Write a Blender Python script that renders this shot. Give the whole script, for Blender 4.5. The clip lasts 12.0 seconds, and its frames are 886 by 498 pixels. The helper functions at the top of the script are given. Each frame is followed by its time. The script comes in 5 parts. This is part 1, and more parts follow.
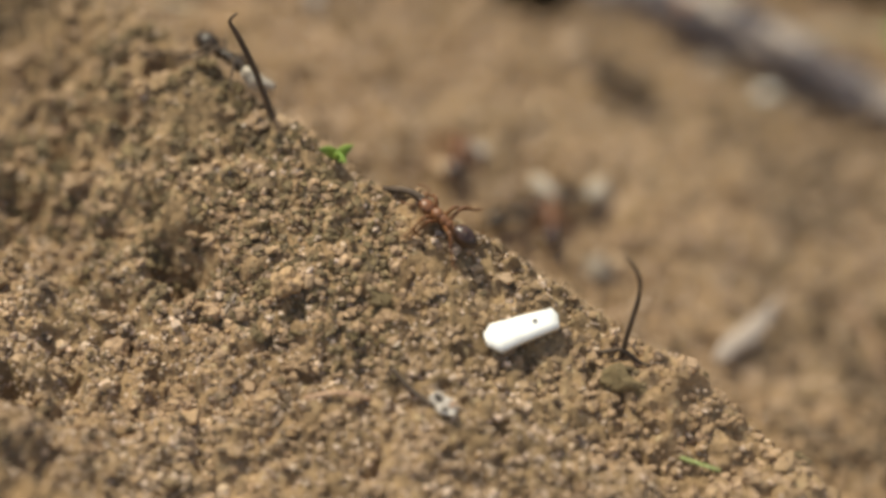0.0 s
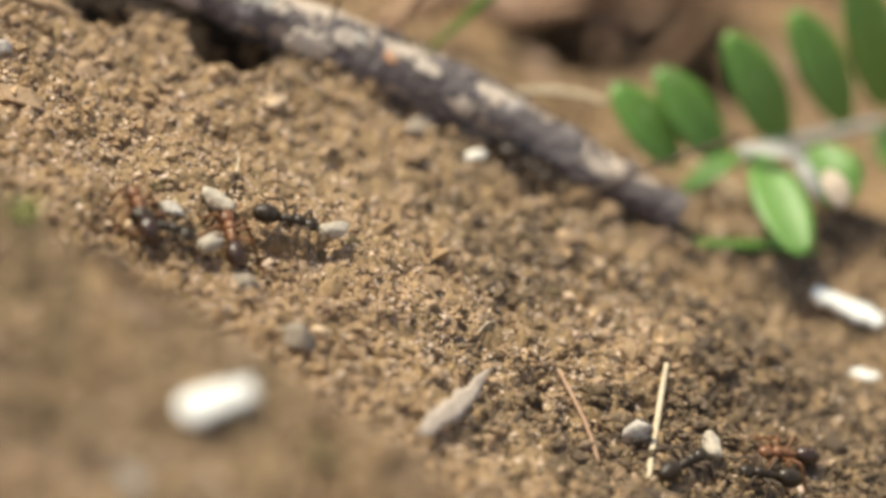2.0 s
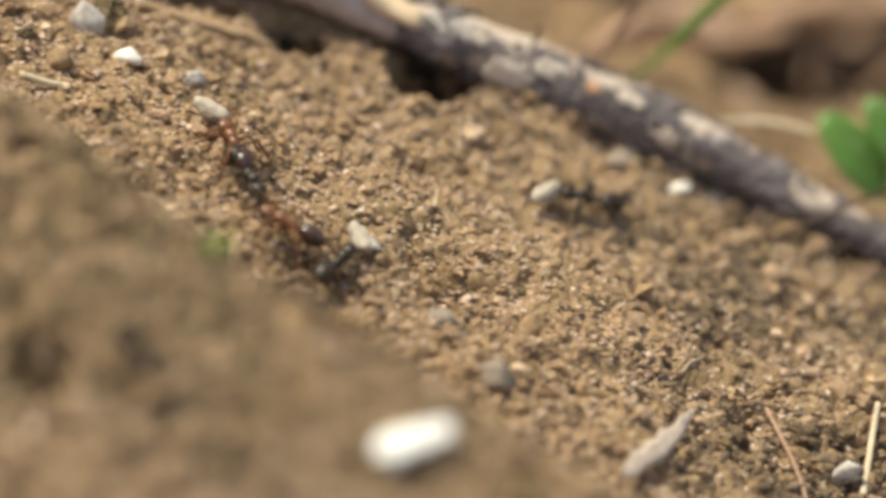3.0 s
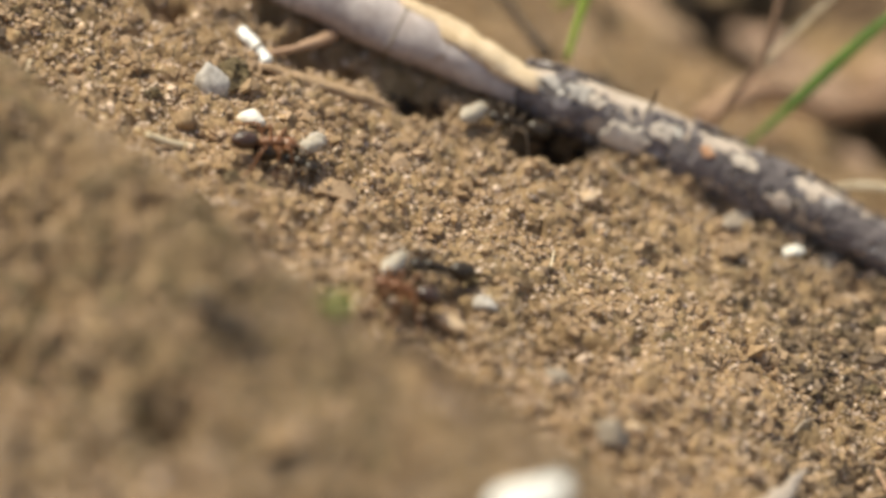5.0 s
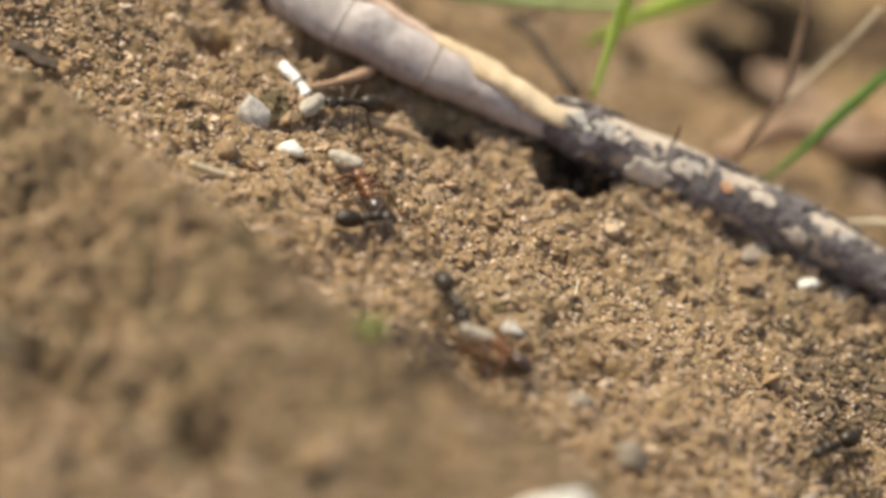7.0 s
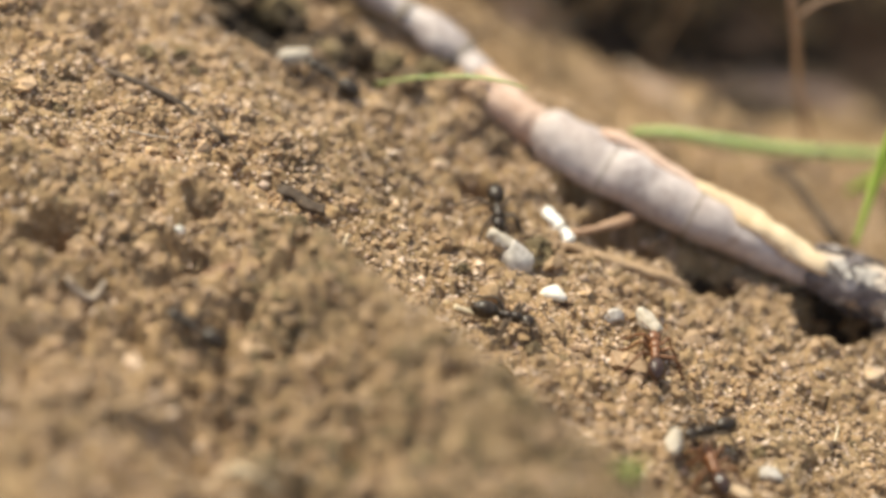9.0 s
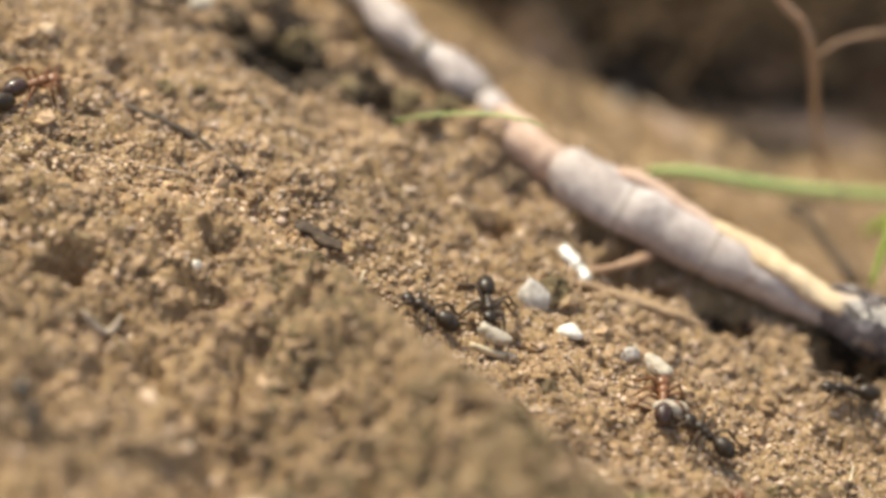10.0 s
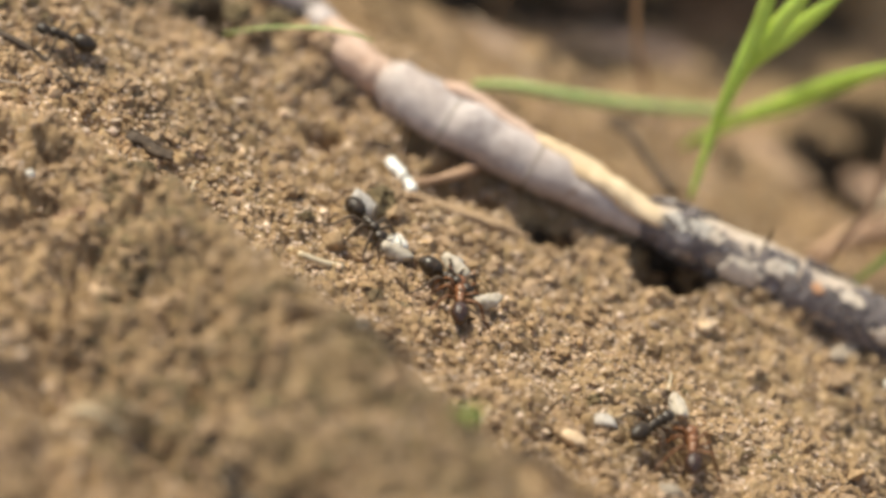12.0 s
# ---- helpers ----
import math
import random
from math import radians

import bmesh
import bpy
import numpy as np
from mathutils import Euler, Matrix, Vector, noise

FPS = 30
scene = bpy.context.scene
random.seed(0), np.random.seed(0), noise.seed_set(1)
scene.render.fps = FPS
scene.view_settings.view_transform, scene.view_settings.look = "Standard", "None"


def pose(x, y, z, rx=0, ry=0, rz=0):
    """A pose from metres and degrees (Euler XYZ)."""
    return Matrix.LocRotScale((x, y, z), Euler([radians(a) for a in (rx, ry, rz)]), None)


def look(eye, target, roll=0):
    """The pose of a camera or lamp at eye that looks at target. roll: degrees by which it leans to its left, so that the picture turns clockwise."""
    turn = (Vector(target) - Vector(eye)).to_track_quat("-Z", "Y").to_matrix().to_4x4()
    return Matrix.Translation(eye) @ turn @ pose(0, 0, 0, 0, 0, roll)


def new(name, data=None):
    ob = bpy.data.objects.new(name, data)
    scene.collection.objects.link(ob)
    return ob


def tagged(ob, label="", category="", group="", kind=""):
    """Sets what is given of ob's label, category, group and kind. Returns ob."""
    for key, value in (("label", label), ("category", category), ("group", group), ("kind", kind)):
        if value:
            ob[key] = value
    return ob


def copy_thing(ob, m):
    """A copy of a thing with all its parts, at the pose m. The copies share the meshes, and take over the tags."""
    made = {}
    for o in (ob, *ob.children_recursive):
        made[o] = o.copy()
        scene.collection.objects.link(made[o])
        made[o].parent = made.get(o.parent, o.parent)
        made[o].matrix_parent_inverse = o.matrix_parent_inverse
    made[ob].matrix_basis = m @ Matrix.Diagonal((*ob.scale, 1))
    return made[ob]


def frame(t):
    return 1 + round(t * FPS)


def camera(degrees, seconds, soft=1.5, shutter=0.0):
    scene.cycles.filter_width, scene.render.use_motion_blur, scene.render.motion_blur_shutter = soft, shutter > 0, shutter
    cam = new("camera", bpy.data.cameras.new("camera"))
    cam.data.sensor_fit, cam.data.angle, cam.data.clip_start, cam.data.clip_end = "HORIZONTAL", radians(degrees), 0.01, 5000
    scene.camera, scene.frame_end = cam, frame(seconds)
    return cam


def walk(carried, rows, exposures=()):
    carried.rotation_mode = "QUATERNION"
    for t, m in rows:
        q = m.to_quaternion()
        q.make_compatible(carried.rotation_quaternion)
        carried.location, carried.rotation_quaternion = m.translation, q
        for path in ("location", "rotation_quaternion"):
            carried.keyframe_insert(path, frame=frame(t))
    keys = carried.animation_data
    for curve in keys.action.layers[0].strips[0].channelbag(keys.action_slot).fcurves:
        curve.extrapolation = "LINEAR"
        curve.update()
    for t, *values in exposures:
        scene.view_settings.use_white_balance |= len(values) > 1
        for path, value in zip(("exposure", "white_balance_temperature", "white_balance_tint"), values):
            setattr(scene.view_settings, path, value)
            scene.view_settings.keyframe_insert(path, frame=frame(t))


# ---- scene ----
# ---- camera: a long macro lens on a tripod, panned by hand ----
cam = camera(12.0, 12.0, soft=3.5, shutter=0.15)
cam.data.dof.use_dof = True
cam.data.dof.aperture_fstop = 6.8
WALK = [
    (0.0, look((0.00014, -0.32986, 0.23212), (-0.00220, -0.02760, 0.00182), -1.931)),
    (0.5, look((-0.00023, -0.32982, 0.23197), (0.00347, -0.02667, 0.00287), -1.152)),
    (1.0, look((-0.00068, -0.32644, 0.22935), (0.01300, -0.02278, 0.00131), 0.059)),
    (1.5, look((-0.00057, -0.31927, 0.22392), (0.02098, -0.01513, -0.00287), 1.500)),
    (2.0, look((-0.00021, -0.31382, 0.21984), (0.02553, -0.00897, -0.00555), 2.157)),
    (2.5, look((0.00019, -0.30885, 0.21618), (0.02469, -0.00297, -0.00795), 2.074)),
    (3.0, look((0.00015, -0.30541, 0.21370), (0.00795, 0.00208, -0.00944), 0.117)),
    (3.5, look((-0.00007, -0.30802, 0.21562), (-0.00637, 0.00043, -0.00624), -1.554)),
    (5.5, look((-0.00000, -0.31128, 0.21796), (0.00000, 0.00000, 0.00000), -0.000)),
    (6.0, look((-0.00001, -0.31262, 0.21890), (0.00154, -0.00094, 0.00152), 0.472)),
    (6.5, look((0.00000, -0.31396, 0.21983), (-0.00039, -0.00201, 0.00282), 0.368)),
    (7.0, look((0.00023, -0.32453, 0.22715), (-0.00516, -0.01234, 0.01056), -0.015)),
    (7.5, look((0.00077, -0.32765, 0.22917), (-0.01389, -0.01435, 0.01462), -1.034)),
    (9.5, look((0.00177, -0.32911, 0.22926), (-0.02996, -0.00927, 0.02654), -1.930)),
    (10.0, look((0.00179, -0.32918, 0.22923), (-0.03020, -0.00879, 0.02742), -1.739)),
    (10.5, look((0.00192, -0.32988, 0.22963), (-0.03118, -0.00924, 0.02840), -1.731)),
    (11.0, look((0.00206, -0.33119, 0.23062), (-0.03095, -0.01171, 0.02752), -1.644)),
    (11.5, look((0.00175, -0.33389, 0.23262), (-0.02286, -0.01569, 0.02635), -1.025)),
    (12.0, look((0.00119, -0.33607, 0.23433), (-0.01398, -0.01922, 0.02510), 0.244)),
]
EXPOSURES = [(0.0, 0.08, 7020, 6), (1.0, 0.17, 7020, 6), (1.5, 0.32, 7020, 6), (2.0, 0.33, 7020, 6), (2.5, 0.28, 7020, 6), (3.0, 0.28, 7020, 6), (3.5, 0.38, 7020, 6), (5.5, 0.22, 7020, 6), (6.5, 0.20, 7020, 6), (7.0, 0.28, 7020, 6), (7.5, 0.44, 7020, 6), (9.5, 0.55, 7020, 6), (10.5, 0.52, 7020, 6), (12.0, 0.43, 7020, 6)]
walk(cam, WALK, EXPOSURES)
# the lens follows this point: first the near mound, then the slope behind it
focus = new("focus_point")
focus.empty_display_size = 0.001
cam.data.dof.focus_object = focus
FOCUS = [
    (0.00, pose(-0.0064, -0.0467, 0.0041)),
    (0.50, pose(-0.0059, -0.0467, 0.0041)),
    (1.00, pose(-0.0010, -0.0431, 0.0037)),
    (1.25, pose(0.0306, -0.0096, -0.0080)),
    (1.50, pose(0.0305, -0.0133, -0.0053)),
    (2.00, pose(0.0293, -0.0103, -0.0072)),
    (2.50, pose(0.0281, -0.0077, -0.0071)),
    (3.00, pose(0.0110, -0.0069, -0.0035)),
    (3.50, pose(-0.0004, -0.0076, 0.0006)),
    (5.50, pose(0.0034, 0.0022, -0.0008)),
    (6.00, pose(0.0024, 0.0013, -0.0006)),
    (6.50, pose(0.0004, 0.0011, 0.0001)),
    (7.00, pose(-0.0019, 0.0031, 0.0013)),
    (7.50, pose(-0.0112, 0.0060, 0.0080)),
    (9.50, pose(-0.0320, 0.0072, 0.0157)),
    (10.00, pose(-0.0332, 0.0057, 0.0159)),
    (10.50, pose(-0.0344, 0.0062, 0.0163)),
    (11.00, pose(-0.0342, 0.0046, 0.0160)),
    (11.50, pose(-0.0209, 0.0024, 0.0109)),
    (12.00, pose(-0.0142, 0.0022, 0.0085)),
]
walk(focus, FOCUS)

# ---- sky and sun: high sun from the upper end of the bank ----
SUN_ELEV, SUN_AZ = 67.0, -50.0
world = bpy.data.worlds.new("sky")
scene.world = world
world.use_nodes = True
sky = world.node_tree.nodes.new("ShaderNodeTexSky")
sky.sky_type, sky.sun_disc = "NISHITA", False
sky.dust_density, sky.ozone_density = 3.5, 0.6
sky.sun_elevation, sky.sun_rotation = radians(SUN_ELEV), radians(SUN_AZ)
world.node_tree.links.new(sky.outputs["Color"], world.node_tree.nodes["Background"].inputs["Color"])
world.node_tree.nodes["Background"].inputs["Strength"].default_value = 0.15
sun = new("sun", bpy.data.lights.new("sun", "SUN"))
sun.data.energy, sun.data.angle, sun.data.color = 3.5, radians(0.53), (1.0, 0.985, 0.855)
sun.matrix_world = look((math.sin(radians(SUN_AZ)) * math.cos(radians(SUN_ELEV)) * 3, math.cos(radians(SUN_AZ)) * math.cos(radians(SUN_ELEV)) * 3, math.sin(radians(SUN_ELEV)) * 3), (0, 0, 0))

# ---- materials ----
def soil_like(name, dark, light, coarse, fine, rough=0.9, bump=0.6, depth=0.0002, vary=0.0, spot=None, coat=0.0, metal=0.0, through_light=0.0, where="Object", spread=(0.35, 0.65), spec=0.3, patch=None):
    """Two noises, one coarse and one fine, between a dark and a light colour, with fine relief. Sizes are cells per metre.
    vary: how far single pieces differ in tone. spot: (colour, cells per metre, share) for stains and specks. patch: (colour, cells per metre, strength) for wide soft stains."""
    m = bpy.data.materials.new(name)
    m.use_nodes = True
    nodes, link = m.node_tree.nodes, m.node_tree.links.new
    bsdf = nodes["Principled BSDF"]
    coords = nodes.new("ShaderNodeTexCoord").outputs[where]

    def grain(scale, detail):
        n = nodes.new("ShaderNodeTexNoise")
        n.inputs["Scale"].default_value, n.inputs["Detail"].default_value, n.inputs["Roughness"].default_value = scale, detail, 0.65
        link(coords, n.inputs["Vector"])
        return n.outputs["Fac"]

    a, b = grain(coarse, 3), grain(fine, 4)
    mix = nodes.new("ShaderNodeMath")
    mix.operation = "MULTIPLY_ADD"
    mix.inputs[1].default_value = 0.5
    half = nodes.new("ShaderNodeMath")
    half.operation = "MULTIPLY"
    half.inputs[1].default_value = 0.5
    link(a, half.inputs[0])
    link(b, mix.inputs[0])
    link(half.outputs[0], mix.inputs[2])
    ramp_node = nodes.new("ShaderNodeValToRGB")
    ramp_node.color_ramp.elements[0].position, ramp_node.color_ramp.elements[1].position = spread
    ramp_node.color_ramp.elements[0].color, ramp_node.color_ramp.elements[1].color = (*dark, 1), (*light, 1)
    link(mix.outputs[0], ramp_node.inputs[0])
    colour = ramp_node.outputs[0]
    if patch:
        wide = nodes.new("ShaderNodeMapRange")
        wide.inputs["From Min"].default_value, wide.inputs["From Max"].default_value, wide.inputs["To Max"].default_value = 0.42, 0.62, patch[2]
        link(grain(patch[1], 2), wide.inputs["Value"])
        stain = nodes.new("ShaderNodeMix")
        stain.data_type = "RGBA"
        stain.inputs[7].default_value = (*patch[0], 1)
        link(wide.outputs[0], stain.inputs[0])
        link(colour, stain.inputs[6])
        colour = stain.outputs[2]
    if spot:
        cells = grain(spot[1], 2)
        cut = nodes.new("ShaderNodeMapRange")
        cut.inputs["From Min"].default_value, cut.inputs["From Max"].default_value = 0.5 + 0.22 * (1 - 2 * spot[2]), 0.55 + 0.22 * (1 - 2 * spot[2])
        link(cells, cut.inputs["Value"])
        lay = nodes.new("ShaderNodeMix")
        lay.data_type = "RGBA"
        lay.inputs[7].default_value = (*spot[0], 1)
        link(cut.outputs[0], lay.inputs[0])
        link(colour, lay.inputs[6])
        colour = lay.outputs[2]
    if vary:
        geo = nodes.new("ShaderNodeNewGeometry")
        info = nodes.new("ShaderNodeObjectInfo")
        both = nodes.new("ShaderNodeMath")
        both.operation = "ADD"
        link(geo.outputs["Random Per Island"], both.inputs[0])
        link(info.outputs["Random"], both.inputs[1])
        wrap = nodes.new("ShaderNodeMath")
        wrap.operation = "FRACT"
        link(both.outputs[0], wrap.inputs[0])
        tone = nodes.new("ShaderNodeMapRange")
        tone.inputs["To Min"].default_value, tone.inputs["To Max"].default_value = 1 - vary, 1 + vary
        link(wrap.outputs[0], tone.inputs["Value"])
        hue = nodes.new("ShaderNodeHueSaturation")
        again = nodes.new("ShaderNodeMath")
        again.operation = "MULTIPLY"
        again.inputs[1].default_value = 7.31
        link(wrap.outputs[0], again.inputs[0])
        other = nodes.new("ShaderNodeMath")
        other.operation = "FRACT"
        link(again.outputs[0], other.inputs[0])
        for socket, low, high in (("Hue", 0.5 - 0.018 * vary, 0.5 + 0.006 * vary), ("Saturation", 1 - 0.35 * vary, 1 + 0.1 * vary)):
            span = nodes.new("ShaderNodeMapRange")
            span.inputs["To Min"].default_value, span.inputs["To Max"].default_value = low, high
            link(other.outputs[0], span.inputs["Value"])
            link(span.outputs[0], hue.inputs[socket])
        link(tone.outputs[0], hue.inputs["Value"])
        link(colour, hue.inputs["Color"])
        colour = hue.outputs[0]
    link(colour, bsdf.inputs["Base Color"])
    bsdf.inputs["Roughness"].default_value = rough
    bsdf.inputs["Metallic"].default_value = metal
    bsdf.inputs["Specular IOR Level"].default_value = spec
    bsdf.inputs["Coat Weight"].default_value = coat
    if through_light:
        bsdf.inputs["Subsurface Weight"].default_value = through_light
        bsdf.inputs["Subsurface Radius"].default_value = (0.0006, 0.0005, 0.0003)
        bsdf.inputs["Subsurface Scale"].default_value = 1.0
    relief = nodes.new("ShaderNodeBump")
    relief.inputs["Strength"].default_value, relief.inputs["Distance"].default_value = bump, depth
    link(mix.outputs[0], relief.inputs["Height"])
    link(relief.outputs[0], bsdf.inputs["Normal"])
    return m


SOIL = soil_like("dry_soil", (0.165, 0.098, 0.044), (0.45, 0.3, 0.165), 110, 2300, 0.95, 1.0, 0.0005, spot=((0.47, 0.345, 0.195), 1100, 0.2), patch=((0.2, 0.145, 0.078), 70, 0.35))
CRUMB = soil_like("soil_crumb", (0.2, 0.124, 0.062), (0.5, 0.338, 0.2), 150, 2200, 0.95, 0.8, 0.00015, vary=0.24, patch=((0.21, 0.152, 0.082), 70, 0.3))
SAND = soil_like("sand_grain", (0.41, 0.28, 0.18), (0.64, 0.475, 0.34), 300, 2500, 0.55, 0.4, 0.0001, vary=0.3, spec=0.45, through_light=0.15)
HUMUS = soil_like("dark_crumb", (0.095, 0.064, 0.036), (0.22, 0.15, 0.086), 300, 2500, 0.9, 0.8, 0.0001, vary=0.4)
# near-black tone that puts shade into the colour of crumbs behind and in hollows
SHADE_TONE = soil_like("leaf_mould", (0.02, 0.014, 0.008), (0.065, 0.042, 0.023), 200, 1500, 0.9, 0.8, 0.0002, vary=0.4)
QUARTZ = soil_like("white_stone", (0.66, 0.6, 0.5), (0.88, 0.83, 0.74), 400, 2500, 0.5, 0.5, 0.0002, through_light=0.1)
ROSE = soil_like("pinkish_clod", (0.33, 0.21, 0.135), (0.6, 0.42, 0.3), 200, 1800, 0.9, 0.8, 0.0003, vary=0.15)
GREYSTONE = soil_like("grey_stone", (0.19, 0.15, 0.115), (0.36, 0.3, 0.235), 350, 2500, 0.85, 0.9, 0.0004)
TANSTONE = soil_like("tan_stone", (0.5, 0.33, 0.19), (0.68, 0.52, 0.36), 350, 2500, 0.7, 0.6, 0.0002)
GREYWHITE = soil_like("greyish_white_stone", (0.31, 0.265, 0.225), (0.58, 0.52, 0.455), 500, 2000, 0.7, 0.6, 0.0003)
FLAKE = soil_like("bone_white_flake", (0.88, 0.84, 0.76), (0.92, 0.89, 0.82), 300, 1500, 0.45, 0.3, 0.0001, spec=0.5)
FLECK = soil_like("dark_fleck", (0.03, 0.022, 0.016), (0.08, 0.06, 0.045), 500, 3000, 0.85, 0.5, 0.0001)
GREYWOOD = soil_like("weathered_grey_bark", (0.28, 0.225, 0.205), (0.57, 0.49, 0.455), 170, 900, 0.5, 0.5, 0.0002, spot=((0.36, 0.27, 0.22), 300, 0.06), patch=((0.52, 0.4, 0.33), 130, 0.35))
CHARRED = soil_like("dark_flaking_bark", (0.07, 0.057, 0.056), (0.24, 0.2, 0.19), 220, 1300, 0.9, 1.0, 0.0005, spot=((0.47, 0.41, 0.37), 300, 0.24))
PALEBARK = soil_like("pale_inner_bark", (0.46, 0.37, 0.29), (0.7, 0.6, 0.5), 260, 1500, 0.85, 0.8, 0.0003, spot=((0.24, 0.18, 0.14), 500, 0.12))
OLIVE = soil_like("olive_crumb", (0.1, 0.073, 0.035), (0.25, 0.18, 0.094), 200, 2200, 0.9, 0.8, 0.00015, vary=0.3)
BAREWOOD = soil_like("bare_tan_wood", (0.42, 0.32, 0.25), (0.64, 0.53, 0.43), 250, 1500, 0.8, 0.6, 0.0003)
PALEHUSK = soil_like("pale_papery_husk", (0.38, 0.3, 0.235), (0.57, 0.47, 0.385), 250, 1800, 0.65, 0.6, 0.0002)
PEELED = soil_like("pinkish_peeled_wood", (0.44, 0.28, 0.2), (0.66, 0.48, 0.38), 220, 1500, 0.8, 0.7, 0.0003)
BROWNSTEM = soil_like("brown_dry_stem", (0.15, 0.088, 0.055), (0.3, 0.185, 0.115), 300, 1800, 0.65, 0.4, 0.0001)
RUSTWOOD = soil_like("orange_wood", (0.5, 0.25, 0.13), (0.66, 0.38, 0.22), 300, 1500, 0.8, 0.5, 0.0002)
FIBRE = soil_like("yellow_fibre", (0.57, 0.4, 0.23), (0.75, 0.59, 0.41), 200, 1800, 0.6, 0.5, 0.0002)
STRAW = soil_like("dry_straw", (0.48, 0.37, 0.235), (0.68, 0.57, 0.4), 200, 1500, 0.6, 0.4, 0.0001)
REDSTEM = soil_like("reddish_dry_stem", (0.3, 0.17, 0.1), (0.48, 0.31, 0.2), 200, 1500, 0.65, 0.4, 0.0001)
DARKSTEM = soil_like("dark_dry_stem", (0.045, 0.03, 0.02), (0.13, 0.09, 0.06), 300, 2000, 0.7, 0.5, 0.0001)
GREYSTEM = soil_like("grey_leaf_stalk", (0.28, 0.27, 0.23), (0.45, 0.43, 0.38), 300, 2000, 0.6, 0.3, 0.0001)
LEAF = soil_like("green_leaflet", (0.085, 0.195, 0.03), (0.135, 0.27, 0.046), 120, 900, 0.45, 0.4, 0.0002, spot=((0.3, 0.4, 0.18), 420, 0.1), through_light=0.25, spec=0.5)
GRASS = soil_like("green_grass", (0.3, 0.46, 0.055), (0.48, 0.63, 0.12), 90, 900, 0.45, 0.3, 0.0001, through_light=0.25, spec=0.5)
PALEGREEN = soil_like("pale_green_stalk", (0.3, 0.38, 0.12), (0.45, 0.52, 0.22), 120, 900, 0.5, 0.3, 0.0001, through_light=0.2)
MOSS = soil_like("yellow_green_sprout", (0.12, 0.22, 0.03), (0.27, 0.36, 0.08), 300, 1500, 0.6, 0.4, 0.0001, through_light=0.2)
HUSK = soil_like("papery_husk", (0.34, 0.26, 0.19), (0.52, 0.42, 0.32), 250, 1800, 0.65, 0.6, 0.0002)
DEADLEAF = soil_like("brown_dead_leaf", (0.07, 0.04, 0.022), (0.18, 0.11, 0.06), 120, 900, 0.8, 0.6, 0.0003)
ANTBLACK = soil_like("black_ant_shell", (0.016, 0.010, 0.005), (0.045, 0.027, 0.013), 600, 4000, 0.34, 0.25, 0.00003, spec=0.42)
ANTRED = soil_like("red_brown_ant_shell", (0.14, 0.055, 0.022), (0.25, 0.105, 0.042), 500, 4000, 0.32, 0.25, 0.00003, spec=0.5)
ANTDUSK = soil_like("dark_brown_gaster", (0.028, 0.014, 0.009), (0.075, 0.034, 0.018), 500, 4000, 0.25, 0.25, 0.00003, spec=0.6)
REDLEG = soil_like("amber_ant_leg", (0.12, 0.048, 0.019), (0.21, 0.088, 0.034), 500, 4000, 0.4, 0.2, 0.00003)
COCOON = soil_like("cream_cocoon", (0.35, 0.295, 0.225), (0.51, 0.435, 0.35), 500, 3000, 0.55, 0.4, 0.00006, through_light=0.3)


# ---- the form of the bank, in millimetres ----
TWY = (20.228, -0.3392, 0.002891)
RY = (-1.6970e-11, 4.3115e-12, 1.6100e-07, -8.034e-08, -3.816e-04, 2.764e-03, -0.4838, -39.133)
RZ = (2.768e-06, -3.311e-03, -0.4025, 12.873)
PITS = [(-23.9, -38.9, 2.3, 4.6), (-26.2, -37.5, 1.8, 3.8), (-39.5, -52.3, 2.4, 4.0), (-35.9, -18.2, 3.0, 2.0), (7.3, 15.7, 3.2, 11.0), (-27.9, 19.6, 1.9, 4.0), (-66.8, -6.2, 1.7, 3.2), (-65.3, -5.1, 1.8, 3.4), (-63.9, -3.9, 1.4, 2.6), (-50.0, 32.6, 4.0, 2.5), (-40.6, 32.6, 2.6, 7.0), (-38.0, 28.9, 1.2, 4.0), (-50.9, 35.3, 2.0, 5.0), (-64.3, 23.0, 1.2, 3.0), (29.5, 73.5, 5.0, 13.0), (25.8, 65.0, 4.0, 11.0), (-2.7, 64.5, 2.2, 4.0), (-5.0, 57.3, 1.8, 3.5), (42.0, 53.4, 4.2, 14.0), (53.1, 64.0, 4.5, 12.0), (59.3, 55.5, 3.0, 10.0), (13.3, 53.7, 2.0, 2.5), (1.5, -44.0, 1.5, 1.2), (-5.2, 16.9, 2.1, 8.5), (-15.2, 18.9, 2.3, 6.5), (-12.0, 18.6, 1.7, 6.0), (-18.6, 22.2, 1.6, 6.0), (44.2, -16.7, 2.5, 1.8), (17.3, -57.4, 2.5, 1.5), (44.6, 52.5, 5.0, 16.2), (54.7, 59.4, 5.0, 16.2), (57.4, 52.2, 4.0, 12.6), (25.3, 59.3, 4.5, 16.2), (41.6, 49.2, 4.0, 14.4), (28.3, 73.6, 3.5, 11.0), (-0.8, 66.0, 2.6, 3.0), (-3.3, 62.8, 2.4, 3.0)]
TABLE = np.random.RandomState(7).rand(256, 256)


